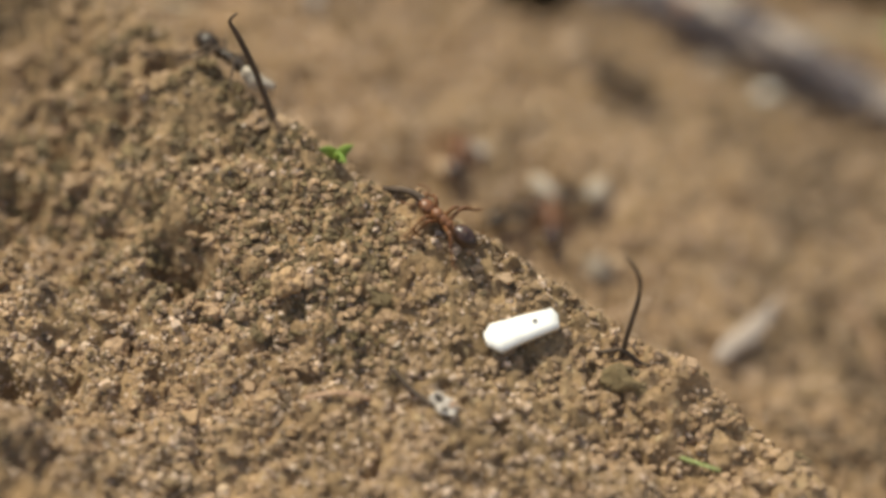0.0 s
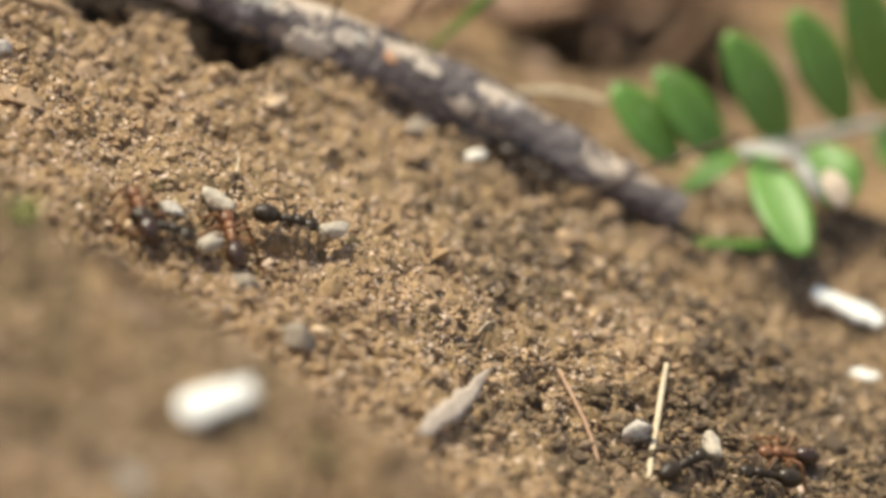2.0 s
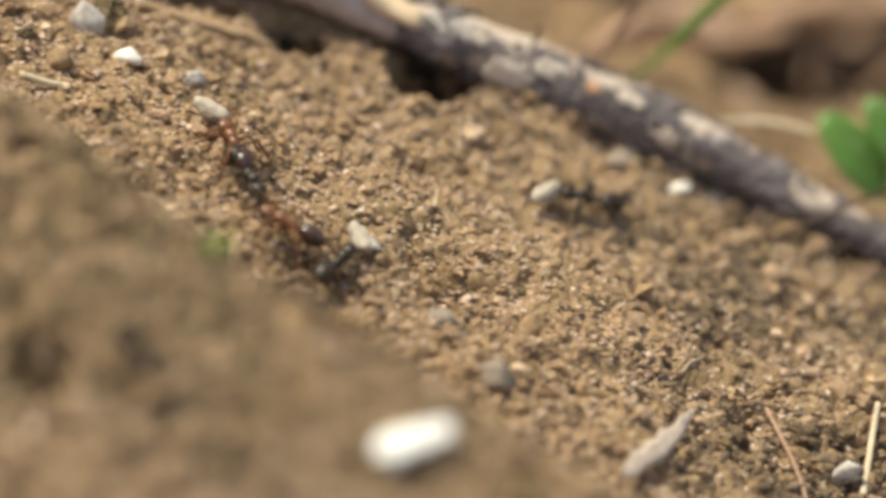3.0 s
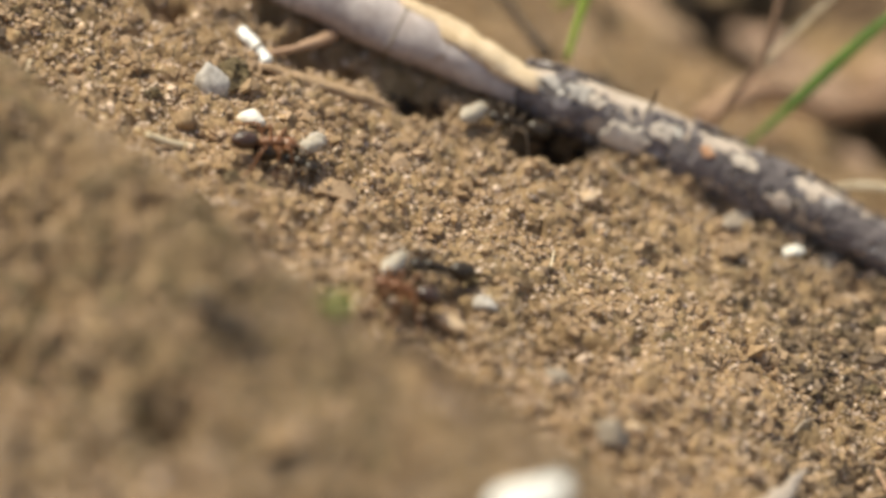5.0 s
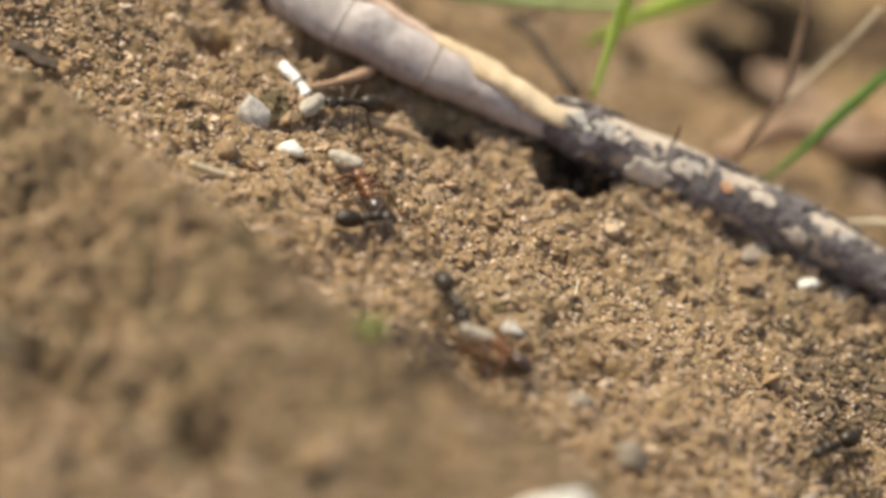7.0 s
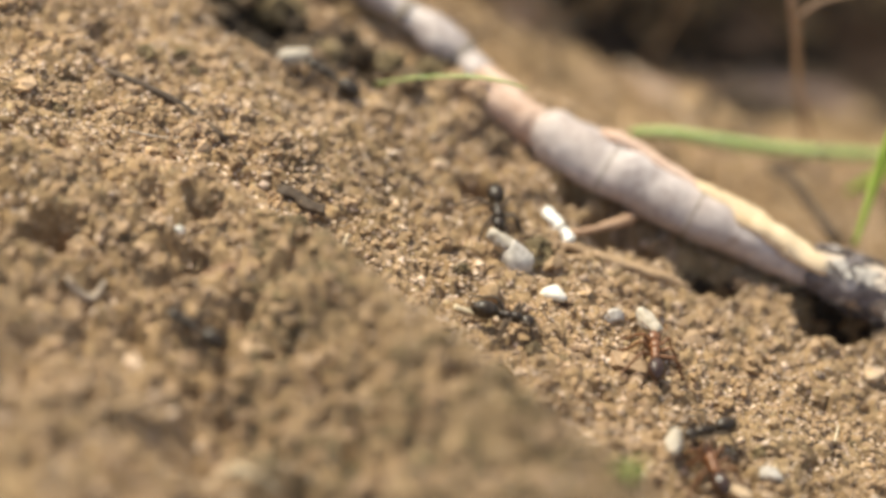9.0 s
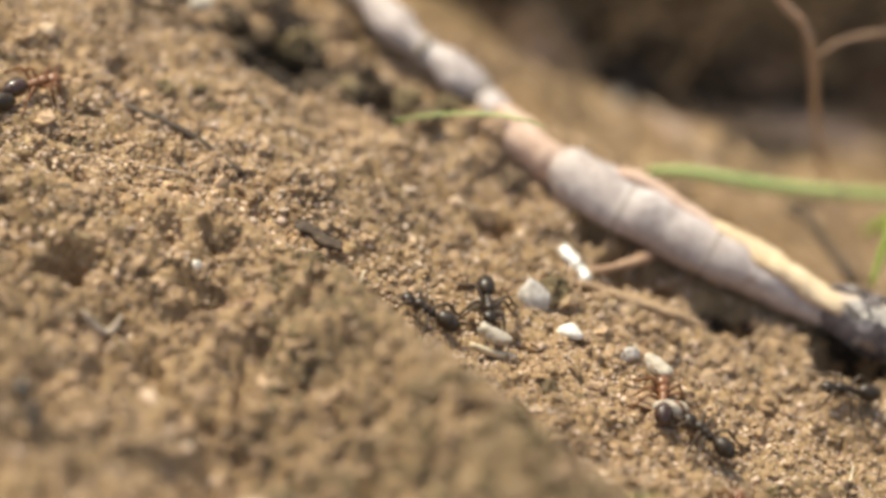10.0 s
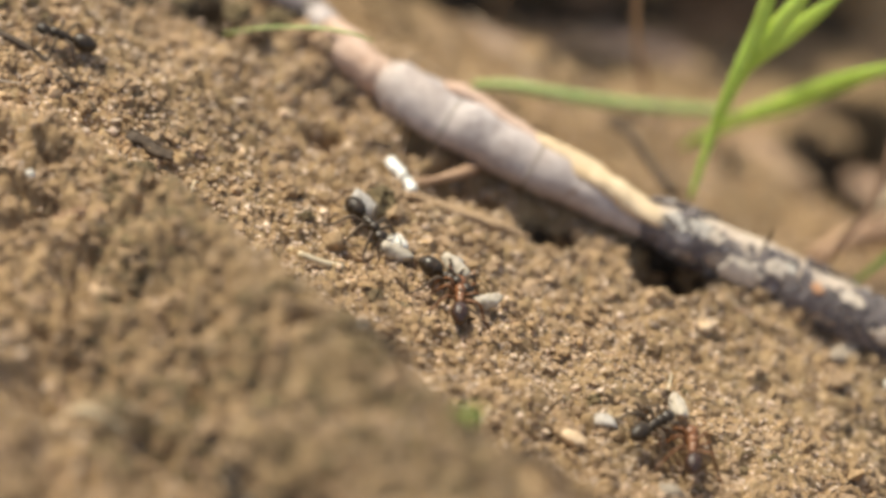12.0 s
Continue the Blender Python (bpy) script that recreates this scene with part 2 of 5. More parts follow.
def value_noise(x, y, size, seed=0):
    """Smooth noise from -1 to 1 over cells of that size."""
    gx, gy = np.asarray(x) / size + seed * 17.3 + 1000, np.asarray(y) / size + seed * 31.7 + 1000
    ix, iy = np.floor(gx).astype(int), np.floor(gy).astype(int)
    fx, fy = gx - ix, gy - iy
    fx, fy = fx * fx * (3 - 2 * fx), fy * fy * (3 - 2 * fy)
    a, b = TABLE[ix % 256, iy % 256], TABLE[(ix + 1) % 256, iy % 256]
    c, d = TABLE[ix % 256, (iy + 1) % 256], TABLE[(ix + 1) % 256, (iy + 1) % 256]
    return 2 * ((a + (b - a) * fx) * (1 - fy) + (c + (d - c) * fx) * fy) - 1


def ramp(a, b, v):
    t = np.clip((v - a) / (b - a), 0, 1)
    return t * t * (3 - 2 * t)


def twig_line(x):
    """How far back the fallen twig lies, in mm, at x."""
    return TWY[0] + TWY[1] * x + TWY[2] * x * x


def ridge_line(x):
    """Where the crest of the near mound runs: y and z in mm at x."""
    q = np.clip(x, -66, 34)
    return np.polyval(RY, q) - 0.7 * (x - q) * (x > q), np.polyval(RZ, q) - 0.5 * (x - q) * (x > q)


def bank_line(x):
    """Where the shaded bank behind begins: y in mm at x."""
    d = np.asarray(x, float) + 9
    return 65 + 0.45 * (d + np.sqrt(d * d + 60))


def slope(x, y):
    """The even form of the bank in mm: a far slope, a near mound, a dip behind the twig."""
    x, y = np.asarray(x, float), np.asarray(y, float)
    xs = 170 * np.tanh(x / 170) * ramp(1100, 160, np.abs(y))
    ys = 260 * np.tanh(y / 260) * ramp(1100, 160, np.abs(x))
    far = -0.37 * xs + 0.15 * ys
    back = np.clip(y - twig_line(np.clip(x, -90, 90)) - 3, 0, None)
    back = 160 * np.tanh(back / 160) * ramp(1100, 160, np.abs(y)) * ramp(1100, 160, np.abs(x))
    far = far - 0.27 * back - 5 * ramp(0, 14, back)
    rise = y - (bank_line(x) + 1.5 + 4 * value_noise(x, y, 17, 6) + 2 * value_noise(x, y, 6, 7))
    far = far + 30 * ramp(0, 8, rise) * ramp(42, 22, x) * ramp(-75, -45, x) * ramp(260, 130, y)
    yr, zr = ridge_line(x)
    d = y - yr
    zr = zr - 40 * ramp(90, 300, np.abs(x))
    face = zr - 0.62 * 150 * np.tanh(np.clip(-d, 0, None) / 150)
    lee = zr - 1.15 * np.clip(d, 0, 60)
    mound = np.where(d < 0, face, lee) - 1.0 * np.exp(-(d / 3.0) ** 2)
    k = 1.6
    m = np.maximum(far, mound)
    return m + k * np.log(np.exp((far - m) / k) + np.exp((mound - m) / k)) - 0.2


def height(x, y):
    """The soil's height in mm, with clods, crumbs and pits."""
    z = slope(x, y)
    near = 1 / (1 + (np.hypot(x, np.asarray(y) - 20) / 160) ** 4)
    # rounded clumps with creases between them, at three sizes, and small open holes
    z = z + near * (1.5 * value_noise(x, y, 13, 1) + 1.0 * value_noise(x, y, 5.3, 2) + 0.8 * np.abs(value_noise(x, y, 2.9, 3)) + 0.75 * np.abs(value_noise(x, y, 1.4, 4)) + 0.45 * np.abs(value_noise(x, y, 0.8, 10)) - 0.25)
    # the far slope is finer and more even than the mound
    calm = 1 - 0.5 * ramp(0, 6, y - ridge_line(x)[0]) * ramp(34, 24, x)
    z = z - near * calm * (2.2 * np.clip(value_noise(x, y, 1.5, 21) - 0.42, 0, None) + 2.6 * np.clip(value_noise(x, y, 3.4, 22) - 0.5, 0, None))
    # the upper mound is coarser and more broken
    broken = near * ramp(-6, -34, x) * ramp(5, -2, y - ridge_line(x)[0])
    z = z - broken * (3.8 * np.clip(value_noise(x, y, 4.4, 23) - 0.12, 0, None) + 3.0 * np.clip(value_noise(x, y, 2.1, 24) - 0.2, 0, None))
    wob = 1 + 0.3 * value_noise(x, y, 3.1, 12) + 0.2 * value_noise(x, y, 1.2, 16)
    for px, py, r, depth in PITS:
        z = z - depth * np.exp(-(((x - px) ** 2 + (y - py) ** 2) * wob / r ** 2) ** 2)
    return z + (1 - near) * 30 * value_noise(x, y, 900, 5)


# ---- mesh helpers; shapes are made in millimetres ----
MM = 0.001


def mesh_of(bm, name, material, smooth=True):
    bmesh.ops.scale(bm, vec=(MM, MM, MM), verts=bm.verts)
    bmesh.ops.recalc_face_normals(bm, faces=bm.faces)
    data = bpy.data.meshes.new(name)
    bm.to_mesh(data)
    bm.free()
    data.materials.append(material)
    if smooth:
        data.shade_smooth()
    return data


def solo(name, bm, material, label, category, m=None, group="", smooth=True):
    """A thing that is one mesh."""
    ob = tagged(new(name, mesh_of(bm, name, material, smooth)), label, category, group)
    if m is not None:
        ob.matrix_basis = m
    return ob


def thing(name, label, category, m=None, group=""):
    """An empty that carries parts."""
    ob = tagged(new(name), label, category, group)
    ob.empty_display_size = 0.002
    if m is not None:
        ob.matrix_basis = m
    return ob


def part(name, bm, material, parent, label="", m=None, smooth=True):
    ob = new(name, mesh_of(bm, name, material, smooth))
    ob.parent = parent
    if m is not None:
        ob.matrix_basis = m
    if label:
        ob["label"] = label
    return ob


def on(x, y, lift=0.0, rz=0.0, rx=0.0, ry=0.0):
    """A pose on the soil at x, y in mm."""
    return pose(x * MM, y * MM, (float(height(x, y)) + lift) * MM, rx, ry, rz)


def lying(x, y, rz=0.0, lift=0.0):
    """A pose on the soil that leans with the slope; rz is the heading in degrees."""
    e = 1.6
    dx = float(slope(x + e, y) - slope(x - e, y)) / (2 * e)
    dy = float(slope(x, y + e) - slope(x, y - e)) / (2 * e)
    up = Vector((-dx, -dy, 1)).normalized()
    ahead = Vector((math.cos(radians(rz)), math.sin(radians(rz)), 0))
    ahead = (ahead - up * ahead.dot(up)).normalized()
    side = up.cross(ahead)
    m = Matrix((ahead, side, up)).transposed().to_4x4()
    # it stands on the clods round it, not in the crease between them
    rim = np.array([(0, 0), (1.3, 0), (-1.3, 0), (0, 1.3), (0, -1.3), (1.5, 1.5), (-1.5, -1.5), (2.2, 0), (-2.2, 0), (0, -2.2)])
    rest = float(np.max(height(x + rim[:, 0], y + rim[:, 1]) - slope(x + rim[:, 0], y + rim[:, 1]))) - 0.3
    m.translation = Vector((x, y, max(float(height(x, y)), float(slope(x, y)) + rest) + lift)) * MM
    return m


def bend(points, steps=6):
    """A smooth line through the given points (Catmull-Rom)."""
    p = [Vector(q) for q in points]
    p = [2 * p[0] - p[1]] + p + [2 * p[-1] - p[-2]]
    out = []
    for i in range(1, len(p) - 2):
        for k in range(steps):
            t = k / steps
            out.append(0.5 * (2 * p[i] + (p[i + 1] - p[i - 1]) * t + (2 * p[i - 1] - 5 * p[i] + 4 * p[i + 1] - p[i + 2]) * t ** 2 + (3 * p[i] - p[i - 1] - 3 * p[i + 1] + p[i + 2]) * t ** 3))
    return out + [p[-2]]


def tube(bm, line, radii, sides=8, rough=0.0, cell=3.0, flat=1.0, seed=0):
    """A tapered round rod along a line; radii are spread along it; rough is the unevenness of its skin."""
    n = len(line)
    rs = np.interp(np.linspace(0, 1, n), np.linspace(0, 1, len(radii)), radii)
    rings, side = [], None
    for i, q in enumerate(line):
        ahead = (line[min(i + 1, n - 1)] - line[max(i - 1, 0)]).normalized()
        side = (ahead.cross(Vector((0, 0, 1))) if side is None else side - ahead * side.dot(ahead))
        if side.length < 1e-5:
            side = ahead.cross(Vector((0, 1, 0)))
        side.normalize()
        up = side.cross(ahead)
        ring = []
        for k in range(sides):
            a = 2 * math.pi * k / sides
            way = side * math.cos(a) + up * math.sin(a) * flat
            r = rs[i]
            if rough:
                r *= 1 + rough * noise.noise((q + way * r) / cell + Vector((seed * 9.1, 0, 0))) + 0.4 * rough * noise.noise((q + way * r) / (0.3 * cell))
            ring.append(bm.verts.new(q + way * r))
        rings.append(ring)
    for a, b in zip(rings, rings[1:]):
        for k in range(sides):
            bm.faces.new((a[k], a[(k + 1) % sides], b[(k + 1) % sides], b[k]))
    bm.faces.new(rings[0])
    bm.faces.new(rings[-1][::-1])
    return bm


def rod(points, radii, sides=8, steps=6, **more):
    return tube(bmesh.new(), bend(points, steps), radii, sides, **more)


def blob(bm, centre, size, level=2, rough=0.0, cell=1.0, seed=0, turn=None):
    """An egg with an uneven skin; size holds the three half-lengths."""
    made = bmesh.ops.create_icosphere(bm, subdivisions=level, radius=1.0)["verts"]
    for v in made:
        q = Vector((v.co.x * size[0], v.co.y * size[1], v.co.z * size[2]))
        if rough:
            q *= 1 + rough * noise.noise(q / cell + Vector((seed * 7.3, seed, 0))) + 0.35 * rough * noise.noise(q / (0.35 * cell) + Vector((seed, 0, 3)))
        v.co = (turn @ q if turn else q) + Vector(centre)
    return bm


def stone(size, rough=0.25, seed=0, level=3, facets=9):
    """A pebble: an egg with some worn flats cut into it."""
    bm = blob(bmesh.new(), (0, 0, 0), size, level, rough, max(size), seed)
    rng = random.Random(seed)
    for _ in range(facets):
        way = Vector((rng.uniform(-1, 1), rng.uniform(-1, 1), rng.uniform(-0.6, 1))).normalized()
        reach = max(v.co.dot(way) for v in bm.verts) * rng.uniform(0.62, 0.88)
        for v in bm.verts:
            over = v.co.dot(way) - reach
            if over > 0:
                v.co -= way * over * 0.85
    return bm


def slab(outline, thick, curl=0.0, rough=0.0, seed=0, jag=0.12):
    """A flake: an outline in the plane with broken edges, given thickness, a slight curl and wear."""
    bm = bmesh.new()
    rng = random.Random(seed * 7 + 1)
    edge = []
    for (ax, ay), (bx, by) in zip(outline, outline[1:] + outline[:1]):
        edge.append((ax, ay))
        if jag and math.hypot(bx - ax, by - ay) > 0.5:
            for t in (0.3, 0.65):
                k = jag * rng.uniform(-1.2, 0.8)
                edge.append((ax + (bx - ax) * t + (by - ay) * k, ay + (by - ay) * t - (bx - ax) * k))
    outline = edge
    face = bm.faces.new([bm.verts.new((x, y, 0)) for x, y in outline])
    bmesh.ops.triangulate(bm, faces=[face])
    bmesh.ops.subdivide_edges(bm, edges=bm.edges[:], cuts=2, use_grid_fill=True)
    top = bmesh.ops.extrude_face_region(bm, geom=bm.faces[:])["geom"]
    for v in top:
        if isinstance(v, bmesh.types.BMVert):
            v.co.z += thick
    for v in bm.verts:
        v.co.z += curl * (v.co.x ** 2 + v.co.y ** 2) + rough * noise.noise(v.co * 1.3 + Vector((seed, 0, 0)))
        v.co.x += 0.5 * rough * noise.noise(v.co * 2.1 + Vector((0, seed, 0)))
        v.co.y += 0.5 * rough * noise.noise(v.co * 2.1 + Vector((0, 0, seed)))
    return bm


def blade(points, width, fold=0.25, thick=0.08, steps=8, facing=(0, -1, 0.4), slow=False):
    """A grass blade: a folded, tapering strip with thickness along a bent line."""
    line = bend(points, steps)
    bm = bmesh.new()
    rows = []
    n = len(line)
    for i, q in enumerate(line):
        ahead = (line[min(i + 1, n - 1)] - line[max(i - 1, 0)]).normalized()
        side = ahead.cross(Vector(facing)).normalized()
        out = side.cross(ahead).normalized()
        t = i / (n - 1)
        w = width * 0.5 * min(1, (0.16 + 0.9 * t) if slow else (0.22 + 1.9 * t)) * max(0.04, 1 - t ** (8 if slow else 3))
        rows.append([bm.verts.new(q - side * w + out * fold * w), bm.verts.new(q), bm.verts.new(q + side * w + out * fold * w)])
    for a, b in zip(rows, rows[1:]):
        for k in (0, 1):
            bm.faces.new((a[k], a[k + 1], b[k + 1], b[k]))
    bm.normal_update()
    bmesh.ops.solidify(bm, geom=bm.faces[:], thickness=thick)
    return bm


# ---- the soil ----
def stretch(lo, hi, step, reach):
    """Even steps from lo to hi in mm, then wider and wider ones out to the horizon."""
    core = np.arange(lo, hi + step, step)
    out, d = [], step
    total = 0.0
    while total < reach:
        d *= 1.35
        total += d
        out.append(total)
    out = np.array(out)
    return np.concatenate([lo - out[::-1], core, core[-1] + out])


def sheet_of_soil():
    xs, ys = stretch(-86, 80, 0.23, 300000.0), stretch(-66, 100, 0.23, 300000.0)
    # behind the twig every second row is enough
    ys = np.concatenate([ys[ys < 46], ys[(ys >= 46) & (ys < 100)][::2], ys[ys >= 100]])
    gx, gy = np.meshgrid(xs, ys)
    gz = height(gx, gy)
    # crumbly overhang: the sheet is pushed about sideways too
    near = 1 / (1 + (np.hypot(gx, gy - 20) / 130) ** 6)
    sx = gx + near * (0.45 * value_noise(gx, gy, 1.6, 8) + 0.22 * value_noise(gx, gy, 0.7, 13))
    sy = gy + near * (0.45 * value_noise(gx, gy, 1.6, 9) + 0.22 * value_noise(gx, gy, 0.7, 14))
    gz = gz + near * (0.26 * value_noise(gx, gy, 0.62, 15) + 0.14 * value_noise(gx, gy, 0.47, 17))
    verts = np.stack([sx, sy, gz], -1).reshape(-1, 3) * MM
    w, h = len(xs), len(ys)
    i = (np.arange(h - 1)[:, None] * w + np.arange(w - 1)[None]).ravel()
    quads = np.stack([i, i + 1, i + w + 1, i + w], -1)
    data = bpy.data.meshes.new("ground")
    data.from_pydata(verts, [], quads.tolist())
    data.shade_smooth()
    data.materials.append(SOIL)
    return tagged(new("ground", data), "dry brown crumbly soil bank with pits and loose clods", "soil", kind="structure")


def solids():
    """Corners and faces of a twenty-sided and an eight-sided lump."""
    bm = bmesh.new()
    bmesh.ops.create_icosphere(bm, subdivisions=1, radius=1.0)
    bm.verts.ensure_lookup_table()
    ico = np.array([v.co[:] for v in bm.verts]), np.array([[v.index for v in f.verts] for f in bm.faces])
    bm.free()
    corners = np.array([(1, 0, 0), (-1, 0, 0), (0, 1, 0), (0, -1, 0), (0, 0, 1), (0, 0, -1)], float)
    faces = np.array([(a, b, c) if sum((a, b - 2, c - 4)) % 2 == 0 else (b, a, c) for a in (0, 1) for b in (2, 3) for c in (4, 5)])
    return ico, (corners, faces)


ICO, OCTA = solids()


def loose(name, material, xy, size, seed, label, category, sink=0.35, flat=0.8, lobes=0, angular=False):
    """Loose bits that nobody could count, one mesh: angular grains strewn over the soil, each with some smaller lobes stuck to it."""
    rng = np.random.RandomState(seed)
    n = len(xy)
    centre = np.stack([xy[:, 0], xy[:, 1], height(xy[:, 0], xy[:, 1]) + size * (0.6 - sink)], -1)
    verts, faces, count = [], [], 0
    for k in range(1 + lobes):
        corners, sides = ICO if k == 0 and not angular else OCTA
        nc = len(corners)
        shapes = corners[None] * (1 + rng.uniform(-0.4, 0.4, (32, nc, 1)))
        shapes = shapes * rng.uniform(0.5, 1.4, (32, 1, 3))
        q = rng.normal(size=(n, 4))
        q /= np.linalg.norm(q, axis=1, keepdims=True)
        a, b, c, d = q.T
        rot = np.stack([1 - 2 * (c * c + d * d), 2 * (b * c - a * d), 2 * (b * d + a * c), 2 * (b * c + a * d), 1 - 2 * (b * b + d * d), 2 * (c * d - a * b), 2 * (b * d - a * c), 2 * (c * d + a * b), 1 - 2 * (b * b + c * c)], -1).reshape(n, 3, 3)
        r = size if k == 0 else size * rng.uniform(0.45, 0.95, n)
        v = np.einsum("nij,nkj->nki", rot, shapes[rng.randint(0, 32, n)]) * r[:, None, None]
        v[:, :, 2] *= flat
        at = centre
        if k:
            way = rng.normal(size=(n, 3))
            way /= np.linalg.norm(way, axis=1, keepdims=True)
            way[:, 2] = 0.6 * np.abs(way[:, 2])
            at = centre + way * size[:, None] * rng.uniform(0.7, 1.15, (n, 1))
        v += at[:, None]
        verts.append(v.reshape(-1, 3))
        faces.append((sides[None] + count + nc * np.arange(n)[:, None, None]).reshape(-1, 3))
        count += n * nc
    verts = (np.concatenate(verts) * MM).astype(np.float32)
    faces = np.concatenate(faces)
    data = bpy.data.meshes.new(name)
    data.vertices.add(len(verts))
    data.vertices.foreach_set("co", verts.ravel())
    data.loops.add(faces.size)
    data.loops.foreach_set("vertex_index", faces.ravel().astype(np.int32))
    data.polygons.add(len(faces))
    data.polygons.foreach_set("loop_start", np.arange(0, faces.size, 3, dtype=np.int32))
    data.update()
    data.validate()
    data.shade_flat()
    data.materials.append(material)
    return tagged(new(name, data), label, category, kind="stuff")


def strewn(n, seed, patchy=0.5, back=70):
    """Points over the bank in mm, thicker in some patches than in others and thinner behind the twig."""
    rng = np.random.RandomState(seed)
    p = np.stack([rng.uniform(-84, 78, 5 * n), rng.uniform(-64, 98, 5 * n)], -1)
    x, y = p.T
    keep = 0.5 + patchy * value_noise(x, y, 7, seed) > rng.rand(5 * n)
    keep &= (y < back - 12) | (rng.rand(5 * n) < 0.3)
    keep &= (y > -62 + 1.35 * np.clip(x - 32, 0, None)) & (y > -62 + np.clip(-38 - x, 0, None)) & (y < 62 - 0.6 * np.clip(-25 - x, 0, None))
    return p[keep][:n]


sheet_of_soil()
sizes = np.random.RandomState(3)
spots = strewn(38000, 11, 0.3)
loose("soil_crumbs", CRUMB, spots, 0.13 + 0.14 * sizes.gamma(1.5, 0.7, len(spots)), 21, "loose brown soil crumbs strewn over the bank", "soil crumbs", sink=0.5, lobes=2)
spots = strewn(22000, 13, 0.4)
loose("sand_grains", SAND, spots, 0.1 + 0.08 * sizes.gamma(1.6, 0.7, len(spots)), 23, "pale tan sand grains among the soil", "sand", sink=0.25)
fine = sizes.uniform((-84, -30), (44, 40), (60000, 2))
fine = fine[(fine[:, 1] > ridge_line(fine[:, 0])[0] + 1) & (fine[:, 1] < twig_line(fine[:, 0]) + 2)]
loose("fine_grains", SAND, fine, 0.07 + 0.06 * sizes.gamma(1.6, 0.7, len(fine)), 27, "fine pale grains over the far slope", "sand", sink=0.3, angular=True)
face = sizes.uniform((-40, -62), (36, -18), (22000, 2))
face = face[(face[:, 1] < ridge_line(face[:, 0])[0] + 1) & (face[:, 1] < -40 - 0.5 * (face[:, 0] + 20))]
loose("fine_grains", SAND, face, 0.08 + 0.07 * sizes.gamma(1.6, 0.7, len(face)), 29, "fine pale grains over the near mound", "sand", sink=0.3, angular=True)
spots = strewn(5000, 14, 0.8)
more = sizes.uniform((27, -36), (80, 20), (14000, 2))
more = more[0.2 + value_noise(more[:, 0], more[:, 1], 6, 31) > 0]
# near-black crumbs stand in for shade: on the bank, under the leaf, in pits
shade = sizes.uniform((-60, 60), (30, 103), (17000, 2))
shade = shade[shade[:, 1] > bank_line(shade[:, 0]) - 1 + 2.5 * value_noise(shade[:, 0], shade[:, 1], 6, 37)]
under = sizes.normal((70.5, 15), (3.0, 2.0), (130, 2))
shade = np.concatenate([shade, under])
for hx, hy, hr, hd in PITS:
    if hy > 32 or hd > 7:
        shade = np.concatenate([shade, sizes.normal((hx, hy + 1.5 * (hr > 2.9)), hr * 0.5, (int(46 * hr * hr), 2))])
loose("leaf_mould", SHADE_TONE, shade, 0.35 + 0.3 * sizes.gamma(1.6, 0.7, len(shade)), 25, "near-black crumbs painting shade on the steep bank behind, in pits and under the leaf", "leaf mould", flat=0.5)
upper = sizes.uniform((-84, -62), (-14, 4), (9000, 2))
upper = upper[(upper[:, 1] < ridge_line(upper[:, 0])[0] - 1) & (0.1 + value_noise(upper[:, 0], upper[:, 1], 5, 33) > 0)]
spots = np.concatenate([spots, more, upper])
loose("humus_bits", HUMUS, spots, 0.12 + 0.12 * sizes.gamma(1.6, 0.6, len(spots)), 24, "dark bits of humus among the soil", "humus", flat=0.6)

low = sizes.uniform((28, -38), (80, 6), (8500, 2))
low = low[(low[:, 1] < 4 - 0.25 * (low[:, 0] - 28)) & (0.25 + value_noise(low[:, 0], low[:, 1], 7, 35) + 0.4 * value_noise(low[:, 0], low[:, 1], 2.5, 36) > 0)]
loose("humus_crumbs", HUMUS, low, 0.22 + 0.16 * sizes.gamma(1.6, 0.6, len(low)), 26, "dark humus crumbs on the lower slope", "humus", sink=0.45, flat=0.7, lobes=1)
olive_spots = sizes.uniform((-47, -60), (-6, 0), (13000, 2))
olive_spots = olive_spots[(olive_spots[:, 1] < ridge_line(olive_spots[:, 0])[0] + 1) & (olive_spots[:, 1] > -46 - 0.5 * (olive_spots[:, 0] + 20)) & (0.5 + value_noise(olive_spots[:, 0], olive_spots[:, 1], 8, 38) + 0.5 * value_noise(olive_spots[:, 0], olive_spots[:, 1], 3, 39) > 0)]
loose("damp_crumbs", OLIVE, olive_spots, 0.16 + 0.13 * sizes.gamma(1.6, 0.6, len(olive_spots)), 28, "dark olive crumbs on the upper mound", "soil crumbs", sink=0.4, lobes=1, angular=True)

# ---- the fallen twig ----
def over(x, y, lift):
    return (x, y, float(height(x, y)) + lift)


def along(line, t):
    k = min(int(t * (len(line) - 1)), len(line) - 2)
    return line[k].lerp(line[k + 1], t * (len(line) - 1) - k)


